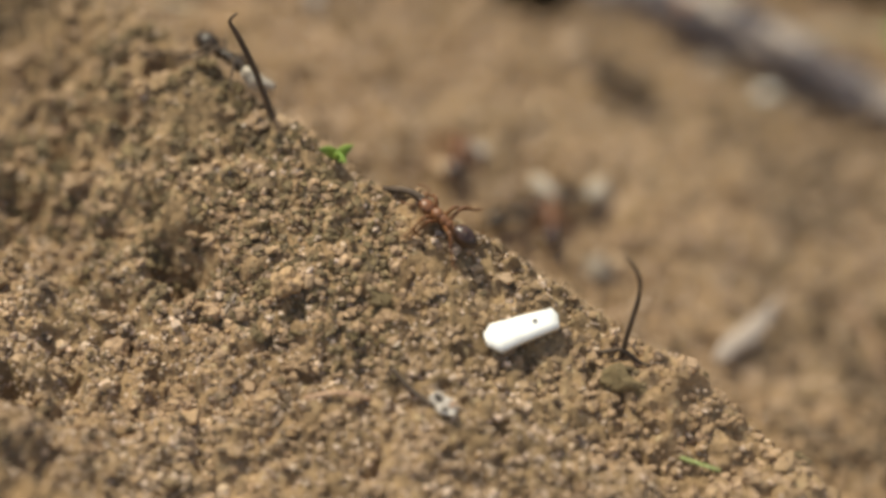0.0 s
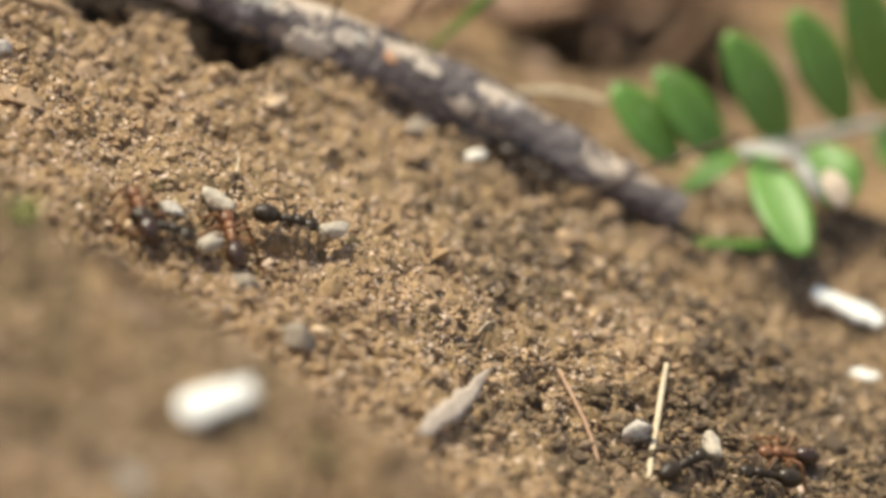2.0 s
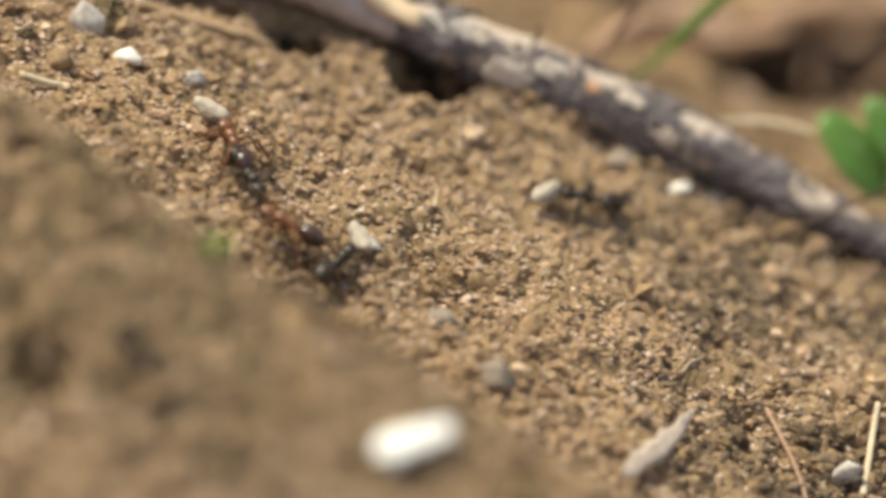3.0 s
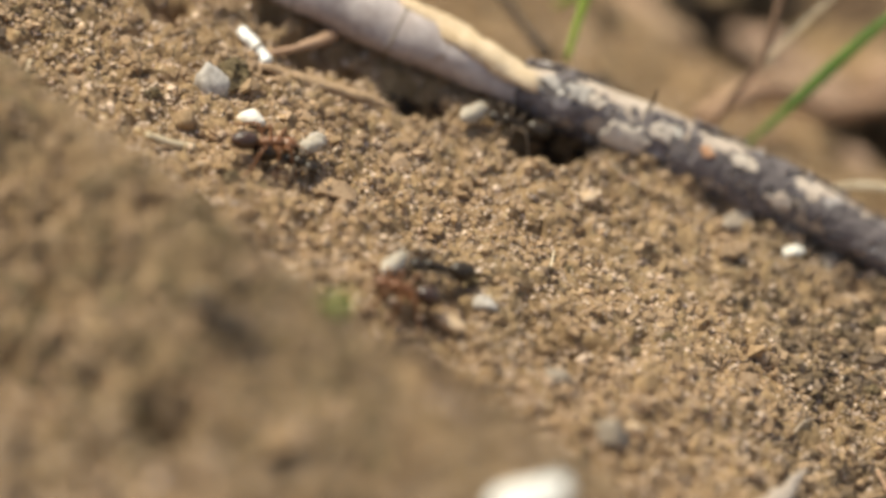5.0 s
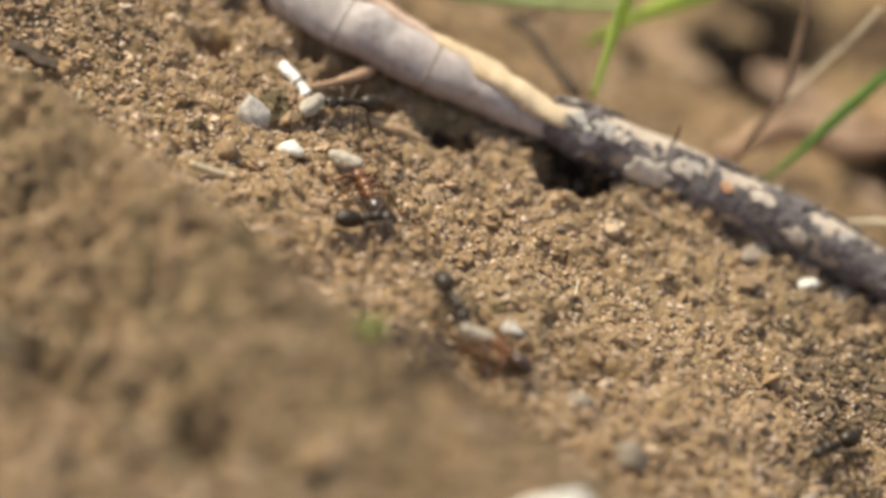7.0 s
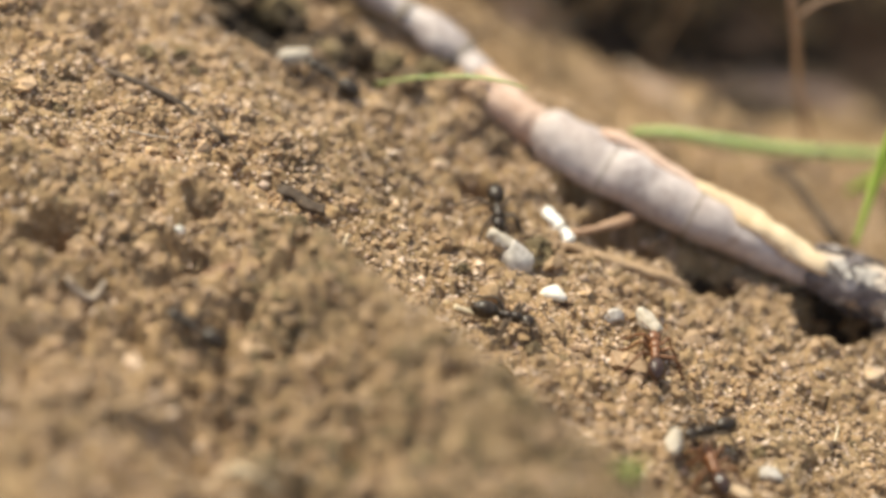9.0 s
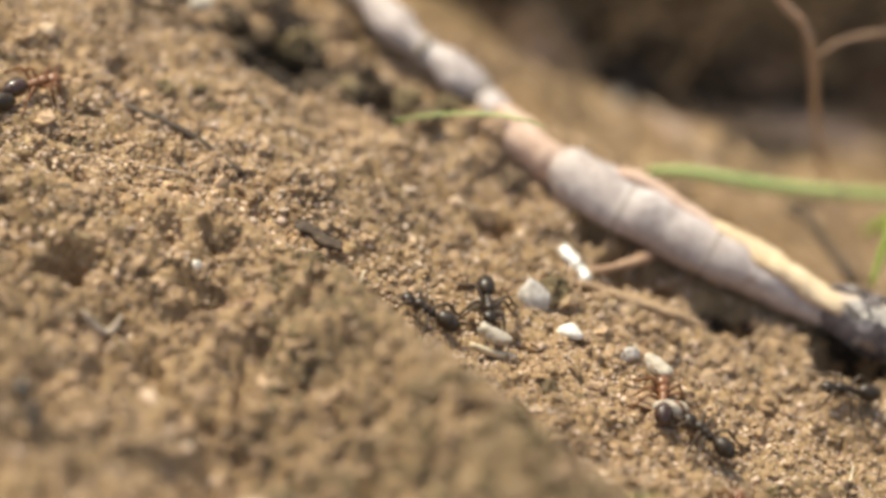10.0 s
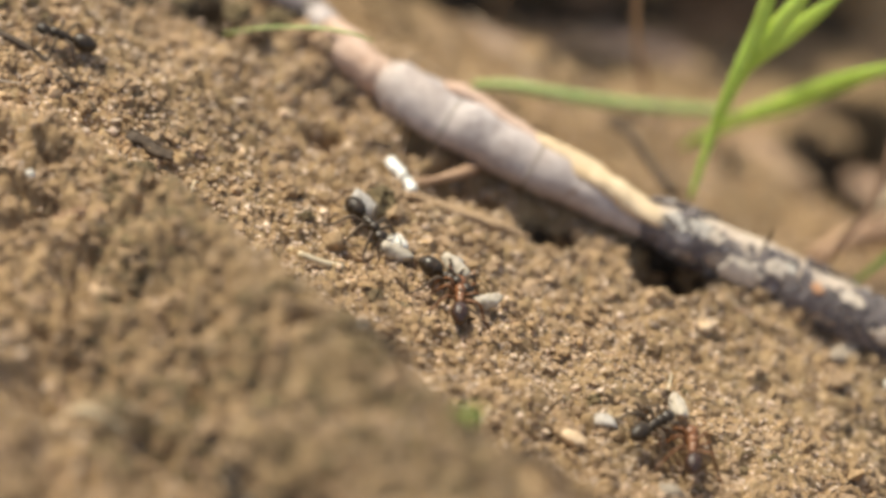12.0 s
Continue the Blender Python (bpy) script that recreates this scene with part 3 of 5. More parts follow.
def bark_shell(line, radii, keep, seed, gap=0.28, sides=30, rows=90):
    """Flaking bark: a skin round the wood, broken off where a noise says so, with real thickness."""
    bm = bmesh.new()
    n = rows
    pts = [along(line, i / (n - 1)) for i in range(n)]
    rs = np.interp(np.linspace(0, 1, n), np.linspace(0, 1, len(radii)), radii)
    grid = []
    for i, q in enumerate(pts):
        ahead = (pts[min(i + 1, n - 1)] - pts[max(i - 1, 0)]).normalized()
        side = ahead.cross(Vector((0, 0, 1))).normalized()
        up = side.cross(ahead)
        ring = []
        for k in range(sides):
            a = 2 * math.pi * k / sides
            way = side * math.cos(a) + up * math.sin(a)
            r = rs[i] + gap + 0.22 * noise.noise((q + way * 2) * 1.1) + 0.1 * noise.noise((q + way * 2) * 3.1)
            ring.append(bm.verts.new(q + way * r))
        grid.append(ring)
    for i in range(n - 1):
        for k in range(sides):
            mid = (grid[i][k].co + grid[i + 1][(k + 1) % sides].co) / 2
            v = noise.noise(Vector((mid.x * 0.24, mid.y * 0.36, mid.z * 0.36)) + Vector((seed, 0, 0))) + 0.4 * noise.noise(mid * 1.1 + Vector((0, seed, 0)))
            # less of the bark is kept on the upper side
            if v > keep(i / (n - 1)) + (0.15 if i < 0.2 * n else 0.42) * max(0.0, math.sin(2 * math.pi * k / sides - 0.5) - 0.3 + 0.35 * noise.noise(mid * 0.45)):
                bm.faces.new((grid[i][k], grid[i][(k + 1) % sides], grid[i + 1][(k + 1) % sides], grid[i + 1][k]))
    bmesh.ops.delete(bm, geom=[v for v in bm.verts if not v.link_faces], context="VERTS")
    bm.normal_update()
    bmesh.ops.solidify(bm, geom=bm.faces[:], thickness=0.22)
    return bm


def fallen_twig():
    twig = thing("fallen_twig", "weathered grey twig with dark flaking bark lying across the bank", "twig")
    upper = [(-50, 52, 28.5), (-44, 45.5, 25.8), (-38.8, 39.8, 22.9), (-33.5, 36.2, 20.6), (-30, 33.8, 18.8), (-27.5, 31.2, 17.4)]
    stem_line = bend(upper, 10)
    part("upper_stem", tube(bmesh.new(), stem_line, (1.5, 1.85, 1.45, 1.8, 1.35, 1.75, 1.9, 1.3, 1.25, 1.85, 1.9, 1.7, 1.2, 1.5, 1.75, 1.3), 20, 0.2, 2.6, seed=1), GREYWOOD, twig, "thin pale lilac-grey stem piece with swollen nodes")
    for k, t in enumerate((0.2, 0.34, 0.5, 0.78)):
        q = along(stem_line, t)
        ahead = (along(stem_line, t + 0.02) - q).normalized()
        part("node", tube(bmesh.new(), [q - ahead * 0.5, q - ahead * 0.2, q + ahead * 0.2, q + ahead * 0.5], (1.3, 1.52, 1.54, 1.3), 18, 0.35, 1.2, seed=5 + k), GREYSTONE, twig, "dark ring at a node")
    joint = [(-28.5, 31.9, 18.2), (-26, 29.3, 16.9), (-23.4, 27.6, 15.4), (-21, 26.2, 13.9)]
    part("joint", rod(joint, (1.3, 1.9, 2.0, 1.5), 18, 8, rough=0.2, cell=2.5, seed=2), PEELED, twig, "pinkish tan peeled joint")
    middle = [(-22.3, 26.9, 14.9), (-20.9, 26.2, 14.5), (-17, 24.5, 13.1), (-11.8, 22.5, 11.0), (-6, 21.0, 8.6), (-1.5, 20.0, 6.5), (3.5, 18.9, 4.0), (8, 18.6, 2.2)]
    part("middle_stem", rod(middle, (1.8, 2.55, 2.75, 2.75, 2.65, 2.25, 1.5, 0.9), 24, 8, rough=0.16, cell=3.5, seed=3), GREYWOOD, twig, "smooth lilac-grey stem piece with faint rings")
    mid_line = bend(middle, 8)
    for t in (0.34, 0.55):
        q, r = along(mid_line, t), 2.74 - max(0, t - 0.5) * 1.1
        ahead = (along(mid_line, t + 0.02) - q).normalized()
        bm = bmesh.new()
        tube(bm, [q - ahead * 0.16, q - ahead * 0.07, q + ahead * 0.07, q + ahead * 0.16], (r * 0.98, r * 1.02, r * 1.02, r * 0.98), 24, 0.16, 3.5, seed=3)
        part("ring_scar", bm, GREYSTONE, twig, "thin dark ring scar")
    knot = bmesh.new()
    blob(knot, (-19.6, 24.5, 15.1), (1.0, 0.8, 0.6), 3, 0.2, 0.8, 4)
    part("knot", knot, GREYWOOD, twig)
    stub = rod([(-12.5, 20.2, 9.0), (-15.5, 17.8, 9.3), (-18.2, 16.4, 9.4), (-20.5, 16.2, 9.6)], (0.6, 0.38, 0.32, 0.22), 10, rough=0.35, cell=1.2)
    part("side_root", stub, REDSTEM, twig, "thin brown side root bent to the soil")
    ledge = [over(-19.2, 14.6, 0.1), over(-15, 14.4, 0.5), over(-10.5, 14.0, 0.5), over(-7.2, 14.0, 0.2)]
    part("low_root", rod(ledge, (0.35, 0.55, 0.6, 0.3), 10, rough=0.5, cell=1.2), CRUMB, twig, "dull brown root half sunk in soil")
    sliver_top = rod([(-16.5, 25.2, 15.6), (-14.5, 24.9, 15.2), (-11, 23.8, 13.6), (-6.5, 22.1, 11.4), (-3.5, 21.0, 9.9)], (0.3, 1.0, 0.75, 0.7, 0.5), 12, rough=0.35, cell=1.6, flat=0.55)
    part("peeled_fibre", sliver_top, PEELED, twig, "orange-brown peeled bark strip")
    strip = rod([(-7.5, 22.6, 11.9), (-5, 21.6, 10.8), (-1.5, 20.3, 9.0), (2.6, 18.7, 6.9), (6.4, 17.4, 4.9)], (0.4, 0.95, 1.35, 1.6, 0.9), 14, rough=0.4, cell=1.6, flat=0.6)
    part("peeled_fibre", strip, FIBRE, twig, "yellow torn wood fibre")
    lower = [(4.5, 19.3, 4.4), (7, 18.9, 3.4), (11.4, 18.4, 1.6), (18, 17.4, -1.1), (24.7, 16.0, -3.9), (31, 14.6, -6.4), (37, 12.9, -9.2), (43.5, 10.6, -12.0), (49.5, 8.3, -14.6)]
    radii = (1.6, 2.3, 2.5, 2.6, 2.5, 2.3, 2.0, 1.7, 1.3)
    line = bend(lower, 8)
    part("bare_wood", tube(bmesh.new(), line, radii, 24, 0.12, 4, seed=6), BAREWOOD, twig, "bare tan wood under the bark")
    part("dark_bark", bark_shell(line, radii, lambda t: -0.2 if t < 0.17 else 0.04 if t < 0.4 else -0.26, 3.0), CHARRED, twig, "blackish flaking bark in patches", smooth=False)
    for t, a, s, mat_, seed in ((0.31, -1.3, 3.3, PALEBARK, 1), (0.36, 0.1, 1.8, PALEBARK, 2), (0.06, 0.3, 0.8, GREYWHITE, 9), (0.09, -0.3, 0.6, GREYWHITE, 10), (0.15, 0.0, 0.7, GREYWHITE, 11), (0.24, 0.5, 1.3, PALEBARK, 12), (0.5, 0.9, 1.6, PALEBARK, 13), (0.44, 0.15, 0.95, RUSTWOOD, 3), (0.2, 0.7, 1.8, GREYWHITE, 4), (0.58, -0.9, 1.4, BAREWOOD, 5), (0.12, 0.9, 1.2, GREYWHITE, 7), (0.38, 0.9, 1.1, GREYWHITE, 8)):
        q = along(line, t)
        ahead = (along(line, t + 0.02) - q).normalized()
        out = Vector((0, -0.75, 0.65 + 0.5 * a)).normalized()
        out = (out - ahead * out.dot(ahead)).normalized()
        r = float(np.interp(t, np.linspace(0, 1, len(radii)), radii))
        cross_ = ahead.cross(out).normalized()
        rng = random.Random(seed)
        outline = [(s * (0.75 + 0.5 * noise.noise((math.cos(i * 0.2856) * 1.3, math.sin(i * 0.2856) * 1.3, seed * 5.1)) + rng.uniform(-0.16, 0.16)) * math.cos(i * 0.2856), 0.62 * s * (0.8 + 0.5 * noise.noise((math.cos(i * 0.2856) * 1.6, math.sin(i * 0.2856) * 1.6, seed * 3.3)) + rng.uniform(-0.18, 0.18)) * math.sin(i * 0.2856)) for i in range(22)]
        bm = slab(outline, 0.25, 0, 0.15, seed, 0)
        for v in bm.verts:
            lift = v.co.z - 0.5 * v.co.y ** 2 / (r + 0.5)
            v.co = q + ahead * v.co.x + cross_ * v.co.y + out * (r + 0.42 + lift)
        part("bark_scale", bm, mat_, twig)
    for t, way, s in ((0.33, (0.3, -0.3, 1.0), 4.5), (0.52, (-0.25, -0.7, 0.7), 2.0), (0.62, (-0.3, -0.8, 0.4), 2.2), (0.8, (0.2, -0.8, 0.5), 1.8)):
        q = along(line, t)
        w = Vector(way).normalized()
        part("splinter", rod([q + w * 1.6, q + w * (1.6 + s * 0.5) + Vector((0.2, 0, 0)), q + w * (1.6 + s)], (0.22, 0.16, 0.06), 6), DARKSTEM, twig)
    return twig


fallen_twig()


# ---- stones, chips and dry bits ----
def clump(size, seed, grain=0.45):
    """A crumbly clod: a rough core stuck over with crumbs."""
    rng = random.Random(seed)
    bm = blob(bmesh.new(), (0, 0, 0), size, 3, 0.75, max(size) * 0.6, seed)
    n = int(3.2 * (size[0] * size[1] + size[1] * size[2] + size[0] * size[2]) / grain ** 2 / 4)
    for k in range(min(n, 420)):
        way = Vector((rng.gauss(0, 1), rng.gauss(0, 1), rng.gauss(0, 1))).normalized()
        q = Vector((way.x * size[0], way.y * size[1], way.z * size[2])) * rng.uniform(0.85, 1.08)
        r = grain * rng.uniform(0.5, 1.5)
        blob(bm, q, (r, r * rng.uniform(0.6, 1), r * rng.uniform(0.6, 1)), 1, 0.5, r, k)
    return bm


def pebble(name, x, y, size, material, label, seed, rz=0, lift=0.25, category="pebble", rough=0.34, group=""):
    return solo(name, stone(size, rough, seed), material, label, category, on(x, y, size[2] * lift, rz, 4 * (seed % 5) - 8, 5 * (seed % 4) - 8), group)


pebble("pebble", 29.6, 9.8, (1.35, 0.8, 0.62), QUARTZ, "small white quartz pebble on brown soil", 1, -12)
pebble("pebble", 13.9, -19.3, (0.95, 1.0, 1.0), TANSTONE, "small pale tan pebble beside a grey one", 2, 20, 0.4)
pebble("pebble", 11.9, -20.6, (1.9, 1.3, 1.4), GREYSTONE, "grey rounded pebble half sunk in soil", 3, -20, 0.3)
pebble("pebble", 7.4, -15.3, (2.2, 1.3, 1.1), GREYSTONE, "flat grey pebble lying on the slope", 4, -15, 0.25)
pebble("pebble", -23.4, 10.1, (1.7, 1.4, 1.9), GREYWHITE, "rough greyish-white angular pebble", 5, 10, 0.45, rough=0.35)
pebble("pebble", -19.9, 6.8, (1.7, 0.9, 0.7), QUARTZ, "small white angular stone beside a grey-white one", 6, -20, rough=0.35)
pebble("pebble", -14.2, 5.4, (1.35, 0.9, 0.8), GREYWHITE, "pale greenish-grey oval pebble on soil", 7, 25)
pebble("pebble", -25.8, 5.4, (1.3, 1.1, 1.0), CRUMB, "dull grey-brown pebble on the soil", 8, 0)
pebble("pebble", -2.2, -11.9, (2.1, 0.75, 0.7), TANSTONE, "long pale tan stone chip", 9, -28)
pebble("pebble", 1.2, -9.4, (1.5, 0.8, 0.6), GREYWHITE, "flat whitish stone chip", 10, -10)
pebble("pebble", -71.4, 23.8, (1.0, 0.9, 0.8), TANSTONE, "small yellowish pebble on the bank", 11, 0, 0.35)
pebble("pebble", -49.0, 31.9, (1.0, 0.9, 0.9), TANSTONE, "small pinkish pebble below a clod", 12, 40, 0.35)
pebble("pebble", -53.9, -2.0, (0.5, 0.5, 0.5), QUARTZ, "tiny white pebble on the mound", 13, 0, 0.5)
pebble("pebble", -35.5, -43.5, (0.75, 0.6, 0.55), TANSTONE, "tiny tan pebble on the mound", 14, 0, 0.4)
pebble("pebble", -21.2, -57.8, (1.0, 0.95, 0.9), TANSTONE, "small round tan pebble on soil", 15, 0, 0.3)
pebble("pebble", 10.5, 8.3, (0.9, 0.7, 0.6), TANSTONE, "small orange-tan pebble on the slope", 16, 0, 0.3)
pebble("pebble", 41.0, 0.5, (0.8, 0.7, 0.6), TANSTONE, "small orange-tan pebble on the slope", 17, 0, 0.3)


def white_flake():
    flake = thing("shell_flake", "bright white angular flake with a dark speck lying on soil", "flake", lying(4.3, -47.3, 18, 0.5) @ pose(0, 0, 0, -6, -4, 0))
    outline = [(-3.2, -0.8), (-2.2, -1.8), (0.2, -1.35), (3.2, -1.0), (3.4, 0.1), (3.1, 0.85), (0.6, 0.95), (-2.4, 0.9), (-3.2, 0.2)]
    part("plate", slab(outline, 0.6, 0.008, 0.05, 3, 0.0), FLAKE, flake)
    bm = blob(bmesh.new(), (1.35, 0.1, 0.74), (0.2, 0.17, 0.08), 2)
    part("speck", bm, FLECK, flake, "dark speck")
    return flake


white_flake()


def chip(name, x, y, outline, thick, material, label, rz, rx=0, ry=0, lift=0.3, seed=1, category="chip"):
    return solo(name, slab(outline, thick, 0.01, 0.14, seed), material, label, category, lying(x, y, rz, lift - 0.3) @ pose(0, 0, 0, rx, ry, 0))


shell = thing("shell_fragment", "small white broken snail shell piece with dark spots", "shell", on(-2.2, -54.2, 0.5, -50, 35))
part("wall", slab([(-1.7, -0.35), (-0.9, -0.75), (0.8, -0.7), (1.7, -0.25), (1.4, 0.4), (0.3, 0.6), (-1.2, 0.5)], 0.3, 0.05, 0.3, 5, 0.2), GREYWHITE, shell)
for k, (x, y, w) in enumerate(((-0.7, 0.05, 0.55), (0.5, -0.35, 0.28), (0.75, 0.3, 0.5))):
    part("dark_spot", blob(bmesh.new(), (x, y, 0.38), (w, 0.3 * w + 0.12, 0.12), 3, 0.6, 0.35, k), REDSTEM if k == 2 else FLECK, shell)
shell = thing("shell_fragment", "white rounded shell piece half buried in soil", "shell", on(42.6, -20.8, 0.7, 20, 20))
part("wall", stone((1.25, 1.05, 1.35), 0.75, 31, 3, 5), GREYWHITE, shell)
for k, q in enumerate(((0.75, -0.6, 0.75), (-0.5, -0.95, 0.2), (0.35, -0.9, -0.3))):
    part("dark_spot", blob(bmesh.new(), q, (0.42 - 0.08 * k, 0.3, 0.34), 3, 0.6, 0.35, 2 + k), (BROWNSTEM, FLECK)[k % 2], shell, "dark hollow spot")
def banded_chip():
    """A white broken tube of bark with one dark ring."""
    ob = thing("bark_chip", "white tube-like bark chip with a dark ring on soil", "chip", lying(-20.2, 16.9, -44, 0.2))
    part("tube", rod([(-2.0, 0, 0.6), (-1.0, 0.1, 0.6), (0.8, 0, 0.5), (2.4, -0.2, 0.4)], (0.45, 0.62, 0.66, 0.55), 14, rough=0.35, cell=1.0), FLAKE, ob)
    part("ring", rod([(0.5, 0.0, 0.51), (0.7, 0.0, 0.5), (0.9, -0.02, 0.49)], (0.66, 0.72, 0.66), 14, 2, rough=0.2, cell=0.8), GREYSTONE, ob, "dark grey ring")
    return ob


banded_chip()
chip("bark_chip", 65.0, 2.2, [(-3.6, -0.6), (-2.5, -1.1), (0.5, -1.0), (3.4, -1.1), (3.9, 0.2), (2.5, 0.9), (-1.0, 0.8), (-3.2, 0.7)], 0.7, FLAKE, "long bright white chip on dark soil", -16, 5, 0, 0.4, 8)
chip("bark_chip", 66.0, -5.0, [(-1.5, -0.4), (0.5, -0.7), (1.6, -0.2), (1.2, 0.5), (-1.0, 0.5)], 0.5, FLAKE, "small bright white chip on dark soil", -10, 5, -8, 0.3, 9)
chip("bark_chip", -43.8, 9.1, [(-2.6, -0.5), (0.0, -0.8), (2.6, -0.4), (2.2, 0.5), (-0.5, 0.7), (-2.4, 0.4)], 0.5, DARKSTEM, "dark flat bark chip on the soil", -14, 20, 0, 0.5, 11)
chip("bark_chip", 52.5, -6.5, [(-2.6, -0.4), (-1.6, -0.7), (-0.6, -0.5), (0.4, -0.9), (1.9, -0.6), (2.7, -0.2), (1.9, 0.3), (1.2, 0.8), (-0.1, 0.5), (-1.2, 0.7)], 0.5, HUMUS, "dark rotten bark fragment beside a straw", -25, 20, 0, 0.4, 12)
chip("seed_husk", 25.6, -24.0, [(-6.0, -0.3), (-4.4, -0.95), (-2.4, -0.95), (0.8, -1.1), (3.2, -0.7), (6.6, 0.35), (3.0, 0.45), (1.2, 0.95), (-1.6, 0.65), (-3.2, 1.0), (-4.2, 0.55), (-5.8, 0.5)], 0.2, PALEHUSK, "papery pale brown husk with a pointed tip", 52, 18, 0, 0.9, 13)


def stem(name, points, radii, material, label, category="dry weed", sides=10, rough=0.15, group=""):
    return solo(name, rod(points, radii, sides, 6, rough=rough, cell=1.2), material, label, category, None, group)


stem("dry_husk", [over(-63.4, -9.6, 0.5), over(-62.4, -9.6, 0.9), over(-61.2, -9.0, 1.0), over(-60.1, -7.9, 0.8)], (0.25, 0.42, 0.42, 0.2), HUSK, "curled pale grey husk on the mound", "husk")
stem("straw", [over(46.0, -13.2, 2.2), over(45.1, -17, 1.6), over(43.9, -22.5, 0.8), over(43.2, -26, 0.3)], (0.26, 0.3, 0.32, 0.26), STRAW, "pale dry straw lying on dark soil", "straw")
stem("straw", [over(-28.8, 0.5, 0.7), over(-26.5, 1.2, 0.8), over(-24.7, 2.2, 0.7)], (0.3, 0.36, 0.28), STRAW, "short pale straw stub on the soil", "straw")
stem("twiglet", [over(-14.2, -52.3, 0.4), over(-11.3, -52.5, 0.6), over(-8.6, -52.7, 0.4)], (0.22, 0.25, 0.2), REDSTEM, "thin brown twiglet lying on the mound", "twiglet")
stem("twiglet", [over(-6.7, -50.8, 0.4), over(-5.1, -52.7, 0.6), over(-3.2, -54.4, 0.4)], (0.2, 0.25, 0.2), DARKSTEM, "thin dark twiglet lying on the mound", "twiglet")
stem("twiglet", [over(-7.1, -35.6, 0.5), over(-4.2, -37.7, 0.7), over(-1.3, -39.7, 0.4)], (0.25, 0.35, 0.25), DARKSTEM, "dark twiglet along the crest of the mound", "twiglet")
stem("twiglet", [over(-63.3, 17.8, 0.5), over(-57, 15.8, 0.7), over(-51.2, 13.2, 0.5)], (0.35, 0.4, 0.3), DARKSTEM, "dark brown twiglet half sunk in soil", "twiglet")
stem("twiglet", [over(36, -15, 0.6), over(38, -20, 0.7), over(39.0, -24, 0.4)], (0.2, 0.22, 0.18), REDSTEM, "thin brown twiglet on the slope", "twiglet")
sx, sy = -16.7, -28.7
sz = float(height(sx, sy)) - 0.5
stem("dry_stalk", [(sx + 0.2, sy, sz), (sx - 0.5, sy, sz + 2.9), (sx - 1.4, sy, sz + 6.3), (sx - 2.6, sy, sz + 9.7), (sx - 3.2, sy, sz + 11.2), (sx - 2.5, sy, sz + 12.1)], (0.3, 0.3, 0.27, 0.2, 0.08), DARKSTEM, "thin dark dry stalk standing on the mound", "stalk")
sx, sy = 12.9, -47.5
sz = float(height(sx, sy)) - 0.4
stem("dry_stalk", [(sx, sy, sz), (sx + 0.7, sy, sz + 3.2), (sx + 1.5, sy, sz + 6.4), (sx + 1.6, sy, sz + 8.8), (sx + 0.5, sy, sz + 11.2)], (0.26, 0.24, 0.22, 0.18, 0.08), DARKSTEM, "thin curved dark stalk standing on the mound", "stalk")
stem("rootlet", [over(11.1, -47.8, 0.4), over(13.0, -47.6, 0.8), over(14.4, -48.2, 0.6), over(15.3, -49.2, 0.2)], (0.16, 0.2, 0.18, 0.12), DARKSTEM, "dark thread-like rootlet at the foot of a stalk", "rootlet")
solo("soil_lump", clump((2.6, 1.3, 1.3), 33, 0.3), OLIVE, "rounded dark soil lump on the mound", "soil lump", on(13.1, -49.8, 0.3, -8), smooth=False)


def sprout(x, y, z):
    ob = thing("green_sprout", "tiny yellow-green sprout on the mound's crest", "sprout", pose(x * MM, y * MM, z * MM))
    for k, (a, b) in enumerate((((-0.6, 0.2, 1.0), (-1.5, 0, 1.4)), ((0.5, 0, 1.1), (1.5, 0.2, 1.6)), ((0.2, -0.4, 0.8), (0.8, -1.0, 0.6)))):
        part("leaf", blade([(0, 0, 0), a, b], 1.1, 0.3), MOSS, ob)
    return ob


gx, gy = -11.1, -32.8
sprout(gx, gy, float(height(gx, gy)) - 0.2)


# ---- grass, leaves and roots behind the twig ----
def grass_blade(points, width, label, material=GRASS, slow=False):
    return solo("grass", blade(points, width, slow=slow), material, label, "grass", None, "grass behind the twig")


grass_blade([(25.1, 21.8, -5.5), (29.3, 23.0, -2.0), (33.0, 24.2, 1.4), (37.1, 25.5, 5.0), (41.7, 26.8, 8.6), (46.5, 28.1, 12.2)], 1.3, "long deep green grass blade leaning over the soil", LEAF)
grass_blade([(8.9, 23.2, 4.1), (11.0, 25.4, 11.0), (13.0, 26.6, 16.3), (15.3, 28.1, 22.0), (16.7, 29.3, 27.3)], 2.2, "bright green grass blade rising steeply", slow=True)
grass_blade([(9.0, 24.0, 3.6), (11.1, 26.2, 10.4), (13.3, 27.6, 15.9), (16.9, 28.7, 21.0), (21.0, 30.0, 26.3)], 2.6, "bright green grass blade beside another", slow=True)
grass_blade([(9.0, 24.9, 3.1), (11.3, 28.1, 9.5), (13.7, 29.6, 15.3), (18.3, 31.1, 19.0), (23.5, 31.8, 23.4)], 2.4, "yellow-green grass blade behind two others", slow=True)
grass_blade([(8.1, 37.9, 1.0), (13.5, 37.1, 4.9), (19.2, 36.0, 8.2), (23.6, 34.7, 11.3), (28.5, 33.1, 14.1), (33.6, 32.1, 15.8)], 2.4, "green grass blade bent low over the soil")
stem("green_weed", [(-13.4, 31.8, 11.6), (-9.8, 32.8, 11.0), (-5.2, 34.3, 9.3), (0.6, 36.7, 7.0), (7.7, 39.3, 4.9), (13.0, 41.1, 3.7)], (0.4, 0.6, 0.65, 0.65, 0.6, 0.5), PALEGREEN, "pale green grass stalk lying behind the twig", "weed")
